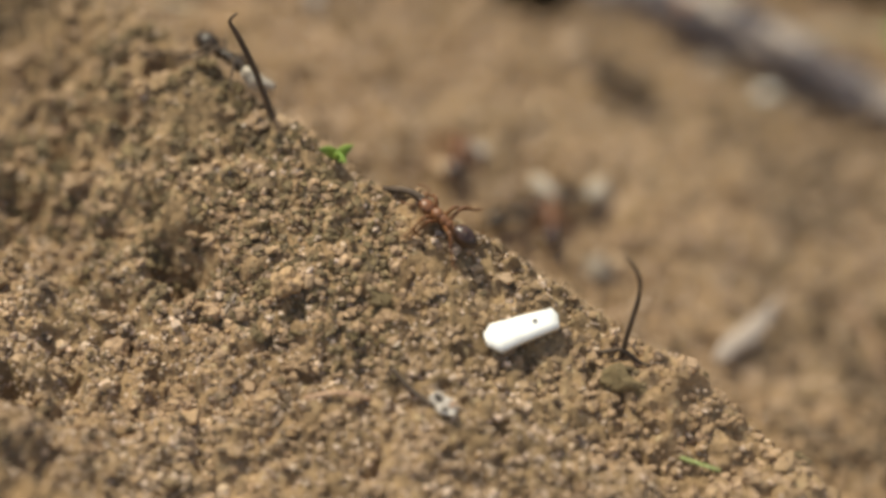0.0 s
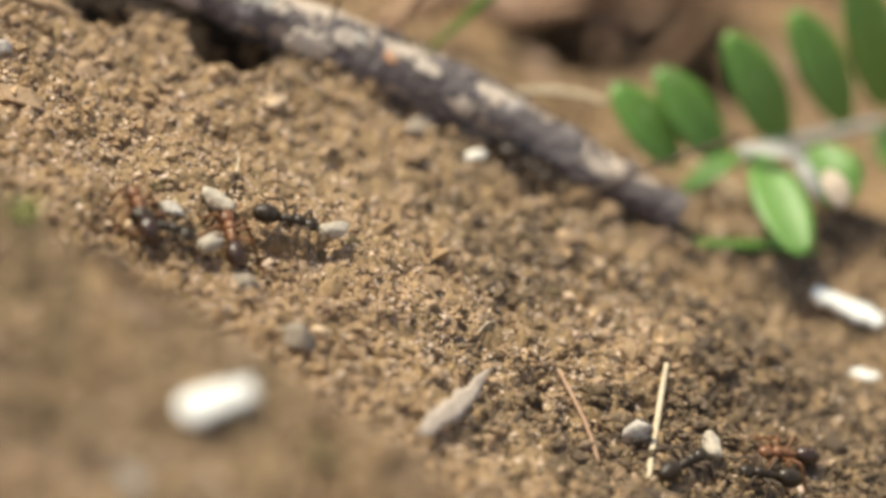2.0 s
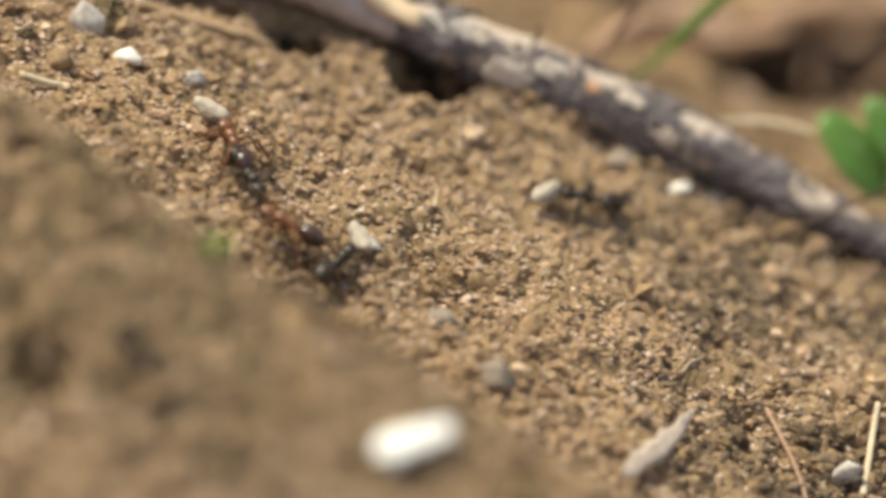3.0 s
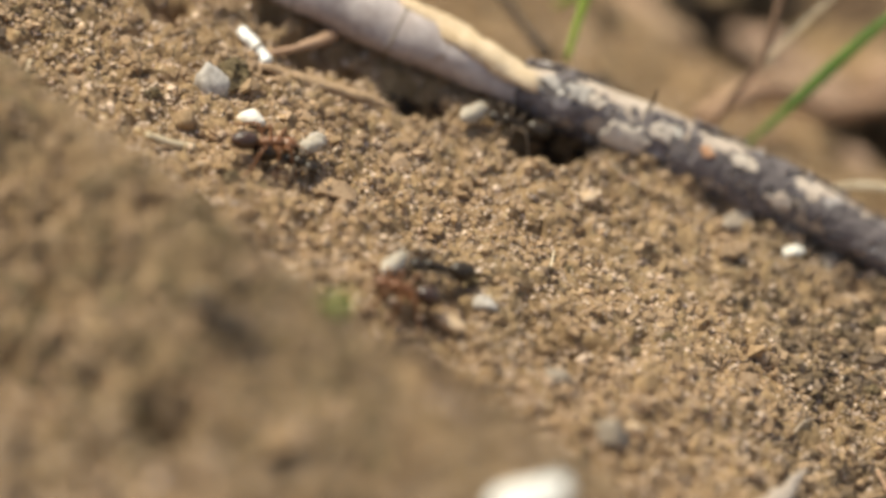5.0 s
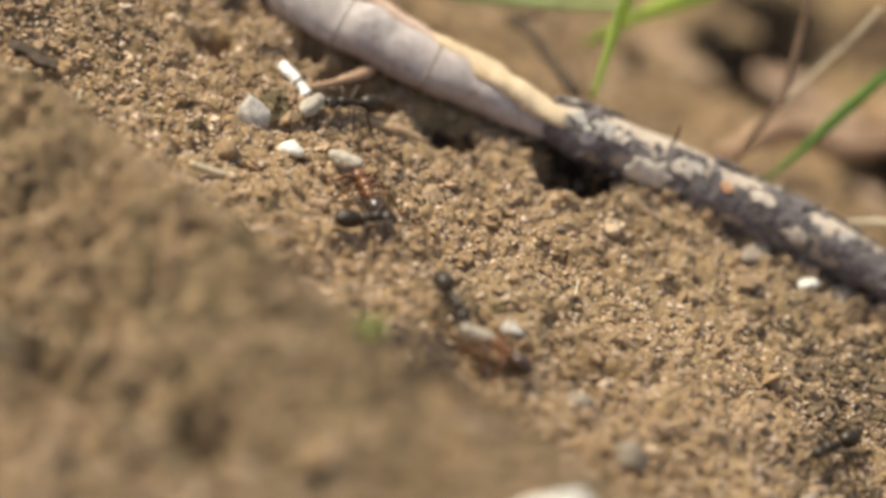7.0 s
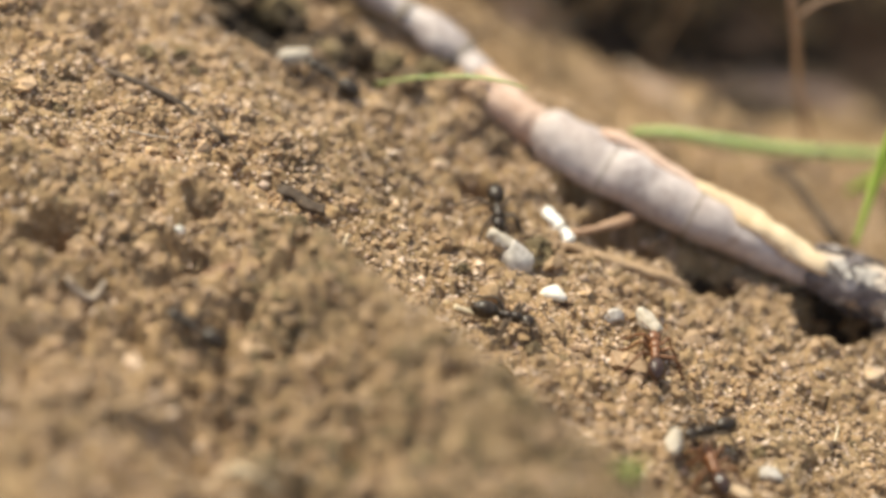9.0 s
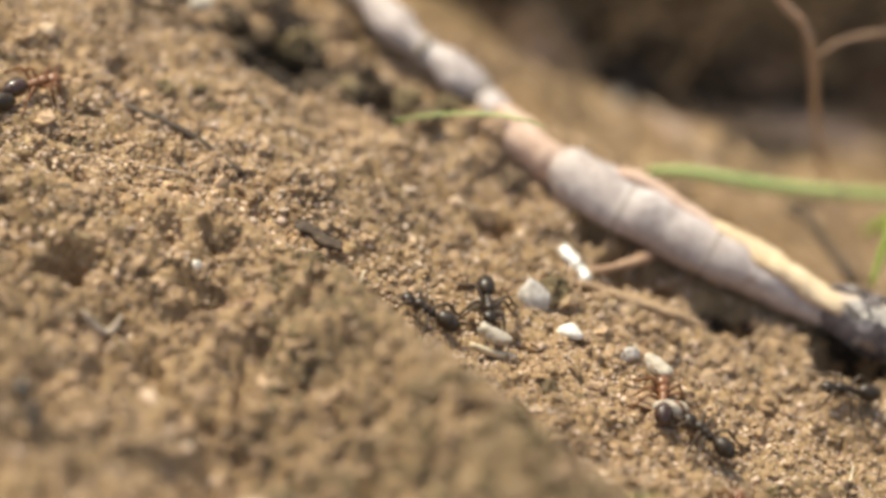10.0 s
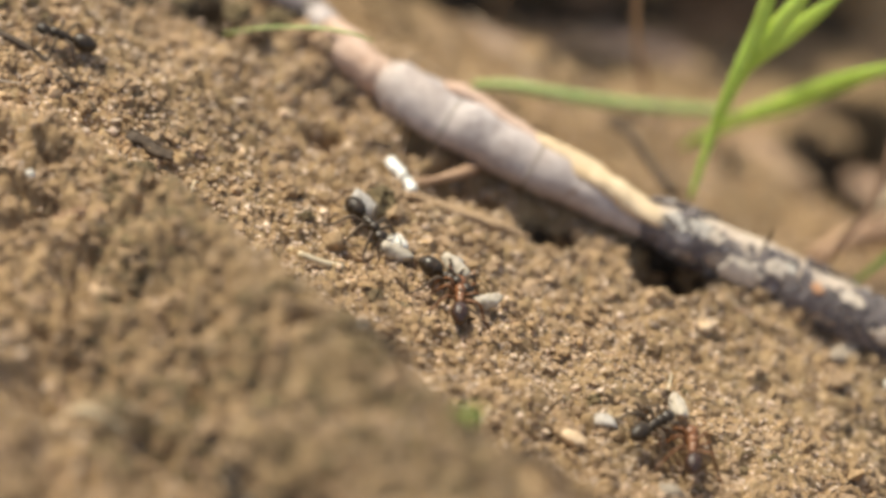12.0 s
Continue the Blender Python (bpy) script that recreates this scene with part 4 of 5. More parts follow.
stem("green_weed", [(-38.3, 27.0, 19.6), (-34.2, 25.0, 21.6), (-29.1, 23.5, 22.7), (-25.4, 22.5, 22.8), (-23.0, 23.0, 21.6)], (0.08, 0.14, 0.16, 0.15, 0.08), PALEGREEN, "thin yellow-green grass stalk across the twig", "weed")
stem("dry_weed", [(21.8, 21.9, -5.4), (24.2, 23.6, -1.1), (27.1, 24.8, 2.3), (28.3, 25.8, 5.5), (29.3, 27.4, 9.5), (30.0, 28.7, 13.0)], (0.25, 0.32, 0.36, 0.36, 0.36, 0.3), BROWNSTEM, "thin reddish dry stem rising behind the twig")
stem("dry_weed", [(25.9, 27.8, -2.1), (27.9, 28.3, 0.4), (31.6, 29.6, 4.0), (34.5, 30.3, 6.7), (37.3, 31.2, 9.7)], (0.16, 0.22, 0.22, 0.2), STRAW, "thin tan dry stem crossing another")
stem("dry_weed", [(7.3, 27.0, 2.0), (5.1, 30.0, 3.7), (2.8, 33.0, 5.5), (0.8, 35.0, 5.6), (3.9, 37.0, 5.1)], (0.55, 0.5, 0.5, 0.5, 0.3), DARKSTEM, "dark crooked dry stem leaning on the twig")
stem("dry_weed", [(5.6, 57.6, -8.5), (4.3, 49.5, 1.4), (3.3, 43.8, 9.5), (3.0, 40.5, 15.5), (2.7, 39.1, 20.8), (1.8, 38.9, 24.5), (0.3, 38.8, 26.4), (-1.5, 38.8, 28.6)], (0.22, 0.3, 0.34, 0.4, 0.44, 0.46, 0.46, 0.4), REDSTEM, "pale pinkish dry stem bent over at the top")
stem("dry_weed", [(2.8, 38.9, 20.6), (5.1, 40.0, 22.0), (8.1, 41.6, 22.1), (12.1, 43.0, 21.9)], (0.2, 0.3, 0.34, 0.3), BROWNSTEM, "brown dry side stem in the shade")
stem("dry_weed", [(-15.3, 60.0, 3.2), (-11.6, 56.0, 2.4), (-7.3, 52.0, 0.7)], (0.2, 0.24, 0.18), HUSK, "pale thin stem on the soil")
stem("dry_weed", [(-5.9, 66.0, 13.0), (-9.4, 64.0, 7.2), (-13.0, 62.0, 2.0)], (0.26, 0.3, 0.26), DEADLEAF, "brown thin stem in the shade")
stem("straw", [(49.0, 24.3, -15.6), (50.8, 22.0, -16.7), (55.0, 19.2, -18.5), (58.2, 15.4, -19.9), (61.5, 11.8, -21.1)], (0.16, 0.25, 0.3, 0.3, 0.24), STRAW, "pale straw piece under a green leaf", "straw")
stem("straw", [(33.4, 18.1, -7.1), (36.3, 18.1, -6.8), (40.1, 17.7, -7.0), (42.8, 16.1, -7.0)], (0.2, 0.3, 0.32, 0.24), STRAW, "pale tan bent straw behind the twig", "straw")
stem("green_weed", [(49.6, 6.4, -16.5), (54.6, 7.3, -17.6), (59.7, 8.9, -18.9), (64.4, 10.3, -20.8)], (0.35, 0.55, 0.6, 0.5), LEAF, "green stalk lying below a leaf", "weed")
stem("dry_weed", [(37.5, 7.5, -13.1), (41.4, 7.1, -10.7), (46.2, 7.6, -8.6), (50.4, 8.3, -7.2), (54.7, 9.3, -6.2)], (0.15, 0.2, 0.2, 0.2, 0.2), DARKSTEM, "thin dark stem across the green leaf")
for n_, rows_ in enumerate(([(37.6, 62.0, -29.7), (40.7, 60.0, -23.4), (47.5, 60.0, -21.4), (59.7, 62.0, -23.4), (70.8, 64.0, -23.8)],
                            [(46.9, 56.0, -28.6), (47.4, 58.0, -25.7), (48.7, 60.0, -22.8)],
                            [(50.7, 58.0, -29.3), (49.3, 59.0, -26.4), (49.5, 61.0, -24.1)],
                            [(52.9, 56.0, -30.1), (57.1, 58.0, -26.5), (58.1, 61.0, -22.8)],
                            [(60.7, 60.0, -23.9), (62.5, 59.0, -25.1), (64.7, 60.0, -24.7), (65.7, 62.0, -22.8)])):
    stem("root", rows_, (1.4, 1.6, 1.7, 1.3) if n_ == 0 else (0.7, 0.55, 0.5), REDSTEM, "thick tan root over dark hollows" if n_ == 0 else "thin tan root hanging over a hollow", "root", rough=0.25)
stem("root", [(22.0, 34.0, -9.9), (29.0, 40.0, -10.1), (35.1, 44.0, -15.1), (43.5, 48.0, -16.7)], (0.9, 1.3, 1.1, 0.8), REDSTEM, "tan flattened root on the soil", "root", rough=0.3)


def leaflet(base, tip, width, cup=0.12, lean=(0.0, -0.5, 0.86)):
    """An oval leaflet with a sunken midrib, from its base to its round tip."""
    base, tip = Vector(base), Vector(tip)
    ahead = tip - base
    side = ahead.cross(Vector(lean)).normalized()
    out = side.cross(ahead).normalized()
    bm = bmesh.new()
    rows = []
    for i in range(13):
        t = i / 12
        w = width * 0.5 * max(0.05, math.sin(math.pi * min(0.985, t * 0.97 + 0.015)) ** 0.55) * (0.88 + 0.12 * t)
        q = base + ahead * t + out * (0.9 * math.sin(t * 2.6) - 0.3)
        rows.append([bm.verts.new(q + side * w * k + out * (cup * w * abs(k) ** 1.3 + 0.05 * noise.noise(q * 0.9 + side * k))) for k in (-1, -0.66, -0.33, 0, 0.33, 0.66, 1)])
    for a, b in zip(rows, rows[1:]):
        for k in range(6):
            bm.faces.new((a[k], a[k + 1], b[k + 1], b[k]))
    bm.normal_update()
    bmesh.ops.solidify(bm, geom=bm.faces[:], thickness=0.12)
    return bm


def vetch_leaf():
    leaf = thing("compound_leaf", "green compound leaf with oval leaflets on a grey stalk", "leaf")
    part("stalk", rod([(49.9, 15.3, -17.0), (54.5, 17.2, -15.5), (59.4, 19.3, -14.6), (64.3, 21.2, -14.8), (71.4, 24.2, -15.2)], (0.35, 0.5, 0.7, 0.6, 0.5), 10), GREYSTEM, leaf, "pale grey-green stalk")
    part("joint", blob(bmesh.new(), (59.6, 18.6, -14.2), (2.0, 0.6, 0.9), 3, 0.2, 1.0), GREYSTEM, leaf, "pale dry stipule at the joint")
    part("stipule", slab([(-1.0, -0.5), (1.0, -1.6), (1.6, -2.6), (2.2, -1.0), (1.0, 0.6), (-0.8, 0.6)], 0.2, 0.02, 0.1, 4), GREYSTEM, leaf, "pale papery stipule", Matrix.Translation(Vector((61.9, 18.3, -14.6)) * MM) @ pose(0, 0, 0, 55, 0, 0))
    part("withered_stipule", leaflet((55.3, 14.9, -11.3), (62.0, 13.0, -11.6), 1.5), GREYSTEM, leaf, "pale papery withered stipule")
    part("withered_stipule", leaflet((60.7, 13.4, -11.1), (63.1, 10.1, -14.5), 1.8), GREYSTEM, leaf, "pale papery withered stipule")
    rows = (((50.3, 16.3, -14.7), (43.6, 19.3, -7.2), 5.2), ((54.9, 17.2, -15.0), (47.9, 20.3, -6.1), 5.4), ((61.1, 19.3, -14.6), (54.7, 22.2, -3.2), 5.7),
            ((67.4, 21.2, -13.4), (61.2, 24.2, -2.0), 5.7), ((71.6, 23.3, -13.1), (67.1, 26.2, 0.9), 6.1), ((57.6, 15.3, -12.4), (60.6, 3.1, -15.9), 5.5),
            ((63.5, 17.2, -12.9), (65.9, 11.8, -16.3), 6.5), ((50.1, 13.4, -15.4), (56.2, 16.3, -13.4), 2.2), ((70.5, 22.2, -14.8), (74.4, 20.3, -18.1), 5.8))
    for a, b, w in rows:
        oval = part("leaflet", leaflet(a, b, w), LEAF, leaf)
        a_, b_ = Vector(a), Vector(b)
        face = (b_ - a_).cross(Vector((0.0, -0.5, 0.86))).cross(b_ - a_).normalized()
        part("midrib", rod([a_ + (b_ - a_) * t + face * (0.9 * math.sin(t * 2.6) - 0.27) for t in (0.02, 0.3, 0.6, 0.9)], (0.1, 0.09, 0.07, 0.03), 6), LEAF, oval, "raised midrib")
    return leaf


vetch_leaf()
solo("dry_scrap", leaflet((63.2, 8.8, -9.8), (64.5, 5.5, -12.2), 2.6), HUSK, "dried whitish tip of a green leaflet", "dry scrap")
for n_, (x_, y_, s_, label_) in enumerate(((-26.5, 65.3, (7.5, 5, 4.0), "rounded brown soil clod behind the twig"), (34.8, 62.5, (4.0, 3.2, 2.6), "pinkish brown soil clod behind the twig"),
                                           (18.5, 59.1, (4.2, 3, 2.6), "brown soil clod behind the twig"), (23.9, 58.5, (5, 3, 2.2), "pinkish brown soil clod behind the twig"), (67.5, 56.3, (6, 4, 3), "brown soil clod under the leaf"), (-2.2, 72.2, (4.5, 3, 2.2), "reddish brown soil clod on the shaded bank"), (-7.0, 60.0, (3.6, 2.4, 1.8), "reddish brown soil clod behind the twig"),
                                           (6.8, 75.0, (5, 3, 2.4), "reddish brown soil clod behind the twig"), (22.4, 72.2, (4, 3, 2.4), "reddish brown soil clod below grass"), (-15.6, 59.1, (4.5, 2.6, 1.6), "low brown soil clod behind the twig"), (-3.7, 68.6, (5, 3, 2.0), "reddish brown soil clod behind a stalk"))):
    solo("soil_clod", clump((1.3 * s_[0], s_[1], 0.55 * s_[2]), 40 + n_, 0.4), CRUMB, label_, "soil clod", lying(x_, y_, 8 * n_ - 50, -0.6), smooth=False)


for n_, (x_, y_, s_) in enumerate(((27.9, 58.5, (2.6, 1.6, 1.5)), (17.2, 61.9, (2.8, 1.8, 1.6)), (46.0, 63.8, (3.0, 2.0, 1.8)), (35.5, 59.7, (3.4, 1.8, 1.4)), (32.1, 53.2, (2.6, 1.6, 1.2)), (39.8, 47.9, (3.0, 1.6, 1.2)), (17.3, 58.4, (3.2, 1.8, 1.5)), (30.6, 64.1, (3.4, 2.0, 1.6)), (6.2, 73.0, (3.6, 1.6, 1.2)), (1.0, 71.0, (3.2, 1.5, 1.2)), (-11.9, 58.3, (4.0, 1.2, 0.9)), (-27.4, 64.1, (3.8, 2.0, 1.5)), (-10.2, 60.0, (2.6, 1.0, 0.8)), (37.1, 56.5, (2.8, 1.8, 1.4)), (53.6, 66.6, (2.4, 1.6, 1.5)))):
    solo("soil_clod", clump(s_, 150 + n_, 0.42), ROSE, "pinkish sunlit soil clod behind the twig", "soil clod", lying(x_, y_, 20 * (n_ % 5) - 50, -0.3), smooth=False)
# broken crumbly clods with dark gaps between them, round the upper end of the twig
for n_, (x_, y_, r_) in enumerate(((-53.2, 36.8, 1.7), (-48.6, 37.4, 2.2), (-47.0, 33.6, 1.5), (-44.2, 37.0, 1.9), (-43.6, 33.4, 1.4), (-51.4, 40.6, 2.4), (-46.0, 41.2, 2.2), (-37.4, 31.6, 1.5), (-35.2, 29.0, 1.3), (-31.2, 30.4, 1.8), (-33.4, 32.2, 1.6), (-26.4, 25.6, 1.5), (-29.2, 27.4, 1.3), (-29.6, 32.2, 2.2), (-27.6, 30.6, 1.6))):
    solo("soil_clod", clump((r_, r_ * 0.85, r_ * 0.8), 90 + n_, 0.34), (CRUMB, OLIVE, HUMUS)[n_ % 3], ("crumbly brown soil clod beside the twig", "crumbly olive soil clod beside the twig", "crumbly dark soil clod beside the twig")[n_ % 3], "soil clod", on(x_, y_, r_ * 0.3, 40 * n_), smooth=False)


solo("soil_clod", clump((2.6, 2.0, 2.6), 171, 0.38), CRUMB, "crumbly brown soil heaped over the twig", "soil clod", pose(-0.0277, 0.0302, 0.0166, 0, 0, 30), smooth=False)


def scattered_clods():
    """Single clods that lie loose on the slope and the mound; alike ones share a mesh."""
    rng = random.Random(12)
    shapes = [mesh_of(clump((1.0, 0.85, 0.75), 120 + k, 0.3), "soil_clod", (CRUMB, CRUMB, OLIVE)[k % 3], False) for k in range(9)]
    spots = strewn(2600, 12, 0.6)
    count = 0
    for x, y in spots:
        if count == 230 or not (-80 < x < 60 and -58 < y < 24):
            continue
        size = 0.35 + 0.2 * rng.gammavariate(1.6, 0.7)
        k = rng.randrange(9)
        ob = tagged(new("soil_clod", shapes[k]), "small loose olive-brown soil clod" if k % 3 == 2 else "small loose brown soil clod", "soil clod", "loose soil clods")
        ob.matrix_basis = on(x, y, 0.2 * size, rng.uniform(0, 360), rng.uniform(-30, 30)) @ Matrix.Diagonal((size, size, size, 1))
        count += 1


scattered_clods()

# soil heaped against the foot of the twig
rng_ = random.Random(9)
for k_ in range(22):
    x_ = 10 + 38 * (k_ + rng_.uniform(0.1, 0.9)) / 22
    r_ = rng_.uniform(0.5, 1.15)
    y_ = 18.6 - 0.0048 * (x_ - 8) ** 2 - 0.06 * (x_ - 8) - rng_.uniform(2.2, 3.4)
    solo("soil_clod", clump((1.3 * r_, r_, 0.9 * r_), 200 + k_, 0.3), (CRUMB, HUMUS, CRUMB)[k_ % 3], ("small brown soil clod against the twig", "small dark soil clod against the twig", "small brown soil clod against the twig")[k_ % 3], "soil clod", on(x_, y_, 0.25 * r_, rng_.uniform(0, 180)), smooth=False)
for n_, (x_, y_, rz_) in enumerate(((30.6, 13.2, 10), (38.6, 11.4, -20), (24.6, 12.0, 35), (42.4, 9.2, -35), (33.6, 11.6, 60))):
    chip("leaf_scrap", x_, y_, [(-1.9, -0.5), (-0.4, -1.0), (1.4, -0.7), (2.0, 0.2), (0.9, 0.9), (-1.2, 0.7)], 0.2, (HUSK, DEADLEAF)[n_ % 2], ("pale brown leaf scrap lying by the twig", "dark brown leaf scrap lying by the twig")[n_ % 2], rz_, 18, 0, 0.5, 20 + n_, "leaf scrap")

# ---- dead leaves and litter in the shade behind ----
def dead_leaf(x, y, length, rz, rx, seed, label, material=DEADLEAF):
    bm = leaflet((-length / 2, 0, 0), (length / 2, 0, 0), length * 0.55, 0.35, (0, 0, 1))
    for v in bm.verts:
        v.co.z += 0.9 * noise.noise(v.co * 0.25 + Vector((seed * 3.7, 0, 0)))
    return solo("dead_leaf", bm, material, label, "dead leaf", on(x, y, 1.6, rz, rx))


dead_leaf(-23.6, 68.7, 14, 20, 50, 1, "brown dead leaf leaning on the shaded bank")
dead_leaf(7.1, 83.1, 18, -15, 55, 2, "brown dead leaf leaning on the shaded bank")
dead_leaf(14.6, 85.9, 16, 10, 50, 3, "curled brown dead leaf on the shaded bank")
dead_leaf(-4.2, 74.7, 12, -25, 40, 4, "brown dead leaf on dark soil")
dead_leaf(40.8, 76.1, 12, 30, 35, 5, "brown dead leaf behind the twig")
dead_leaf(71.4, 75.2, 16, -20, 40, 6, "brown dead leaf behind green leaflets")
rng_ = random.Random(5)
for k_ in range(44):
    x_, y_ = rng_.uniform(36, 74), rng_.uniform(-30, 8)
    solo("bark_crumb", slab([(-1.1 * rng_.uniform(0.5, 1.6), -0.3), (0.2, -0.55), (1.2 * rng_.uniform(0.5, 1.2), -0.2), (0.9, 0.4), (-0.6, 0.5 * rng_.uniform(0.4, 1.3))], 0.26, 0.05, 0.4, k_, 0.28), (DARKSTEM, HUMUS, DEADLEAF)[k_ % 3], "small flat scrap of rotten bark in dark soil", "bark scrap", on(x_, y_, 0.35, rng_.uniform(0, 180), rng_.uniform(-25, 35)), "bark scraps", False)

for n_, (x_, y_, s_) in enumerate(((51.1, -10.9, (2.2, 1.6, 1.2)), (56.3, -12.0, (2.6, 1.5, 1.1)), (47.8, -17.6, (1.8, 1.5, 1.2)), (61.1, -7.6, (2.4, 1.4, 1.0)), (54.3, -1.4, (2.0, 1.2, 0.9)), (61.3, -14.5, (2.6, 1.7, 1.2)), (39.1, -16.5, (1.9, 1.3, 0.9)), (49.9, -2.8, (2.2, 1.5, 1.1)), (52.7, -5.1, (2.4, 1.6, 1.2)), (46.7, -2.5, (1.6, 1.1, 0.8)), (55.0, -6.5, (2.4, 1.5, 1.0)), (45.4, -18.6, (1.6, 1.2, 1.0)), (40.9, -18.8, (1.5, 1.2, 0.9)), (42.0, -23.4, (1.7, 1.2, 0.9)), (46.4, -22.0, (1.9, 1.3, 1.0)), (38.4, -21.6, (1.6, 1.1, 0.9)))):
    solo("dark_clod", clump(tuple(0.75 * q for q in s_), 70 + n_, 0.3), HUMUS, "dark humus clod on the lower slope", "soil clod", on(x_, y_, s_[2] * 0.15, 25 * n_), smooth=False)

# ---- thin fibres and slivers lying on the slope ----
def sliver(x, y, length, rz, rise, material, label, r=0.14):
    c, s_ = math.cos(radians(rz)) * length / 2, math.sin(radians(rz)) * length / 2
    return stem("plant_fibre", [over(x - c, y - s_, 0.4), over(x, y, 0.5 + rise * 0.5), over(x + c, y + s_, 0.4 + rise)], (r * 0.8, r, r * 0.6), material, label, "plant fibre", sides=6, group="fibres on the soil")


sliver(7.2, -0.4, 2.4, 80, 0.8, STRAW, "short pale plant fibre standing up from soil")
sliver(14.5, 12.3, 3.6, -25, 0.2, HUSK, "thin tan plant fibre below the twig")
sliver(33.8, 12.5, 4.2, 35, 0.6, HUSK, "thin tan plant fibre leaning on the twig")
sliver(34.6, 8.7, 4.6, 62, 0.8, DARKSTEM, "thin dark plant fibre leaning on the twig")
sliver(36.0, 11.0, 5.2, 40, 0.5, DARKSTEM, "thin dark plant fibre by a pebble")
sliver(37.3, 13.8, 4.2, 15, 0.5, HUSK, "thin tan plant fibre by the twig")
sliver(29.4, -12.5, 3.4, 50, 0.3, HUSK, "thin tan plant fibre on the slope")
sliver(13.8, 12.3, 3.2, -30, 0.2, REDSTEM, "thin brown plant fibre below the twig")
sliver(-37.9, 21.0, 3.0, 40, 0.5, DARKSTEM, "short dark plant fibre on the slope")
sliver(-57.8, 10.1, 4.6, 20, 0.2, HUSK, "thin tan plant fibre on the bank")
sliver(-39.2, 5.7, 2.6, 75, 0.5, STRAW, "short golden plant fibre among crumbs")
sliver(-49.0, -5.3, 6.2, -12, 0.1, REDSTEM, "long brown plant fibre on the mound", 0.2)
sliver(-39.0, -17.1, 6.5, 35, 0.2, DARKSTEM, "dark plant fibre on the mound", 0.22)
sliver(-45.9, -28.6, 8.0, -10, 0.2, STRAW, "long pale straw fibre on the mound", 0.3)
sliver(-21.2, -44.3, 2.6, 25, 0.3, HUSK, "tan curled plant fibre on the mound", 0.2)
sliver(19.3, -56.0, 3.6, -20, 0.3, PALEGREEN, "pale greenish plant fibre on the mound", 0.15)
sliver(-26.0, -21.0, 5.5, 5, 0.4, DARKSTEM, "dark plant fibre on the mound's crest", 0.2)
sliver(-37.5, -19.5, 3.0, 60, 0.6, DARKSTEM, "dark plant fibre standing on the mound", 0.25)

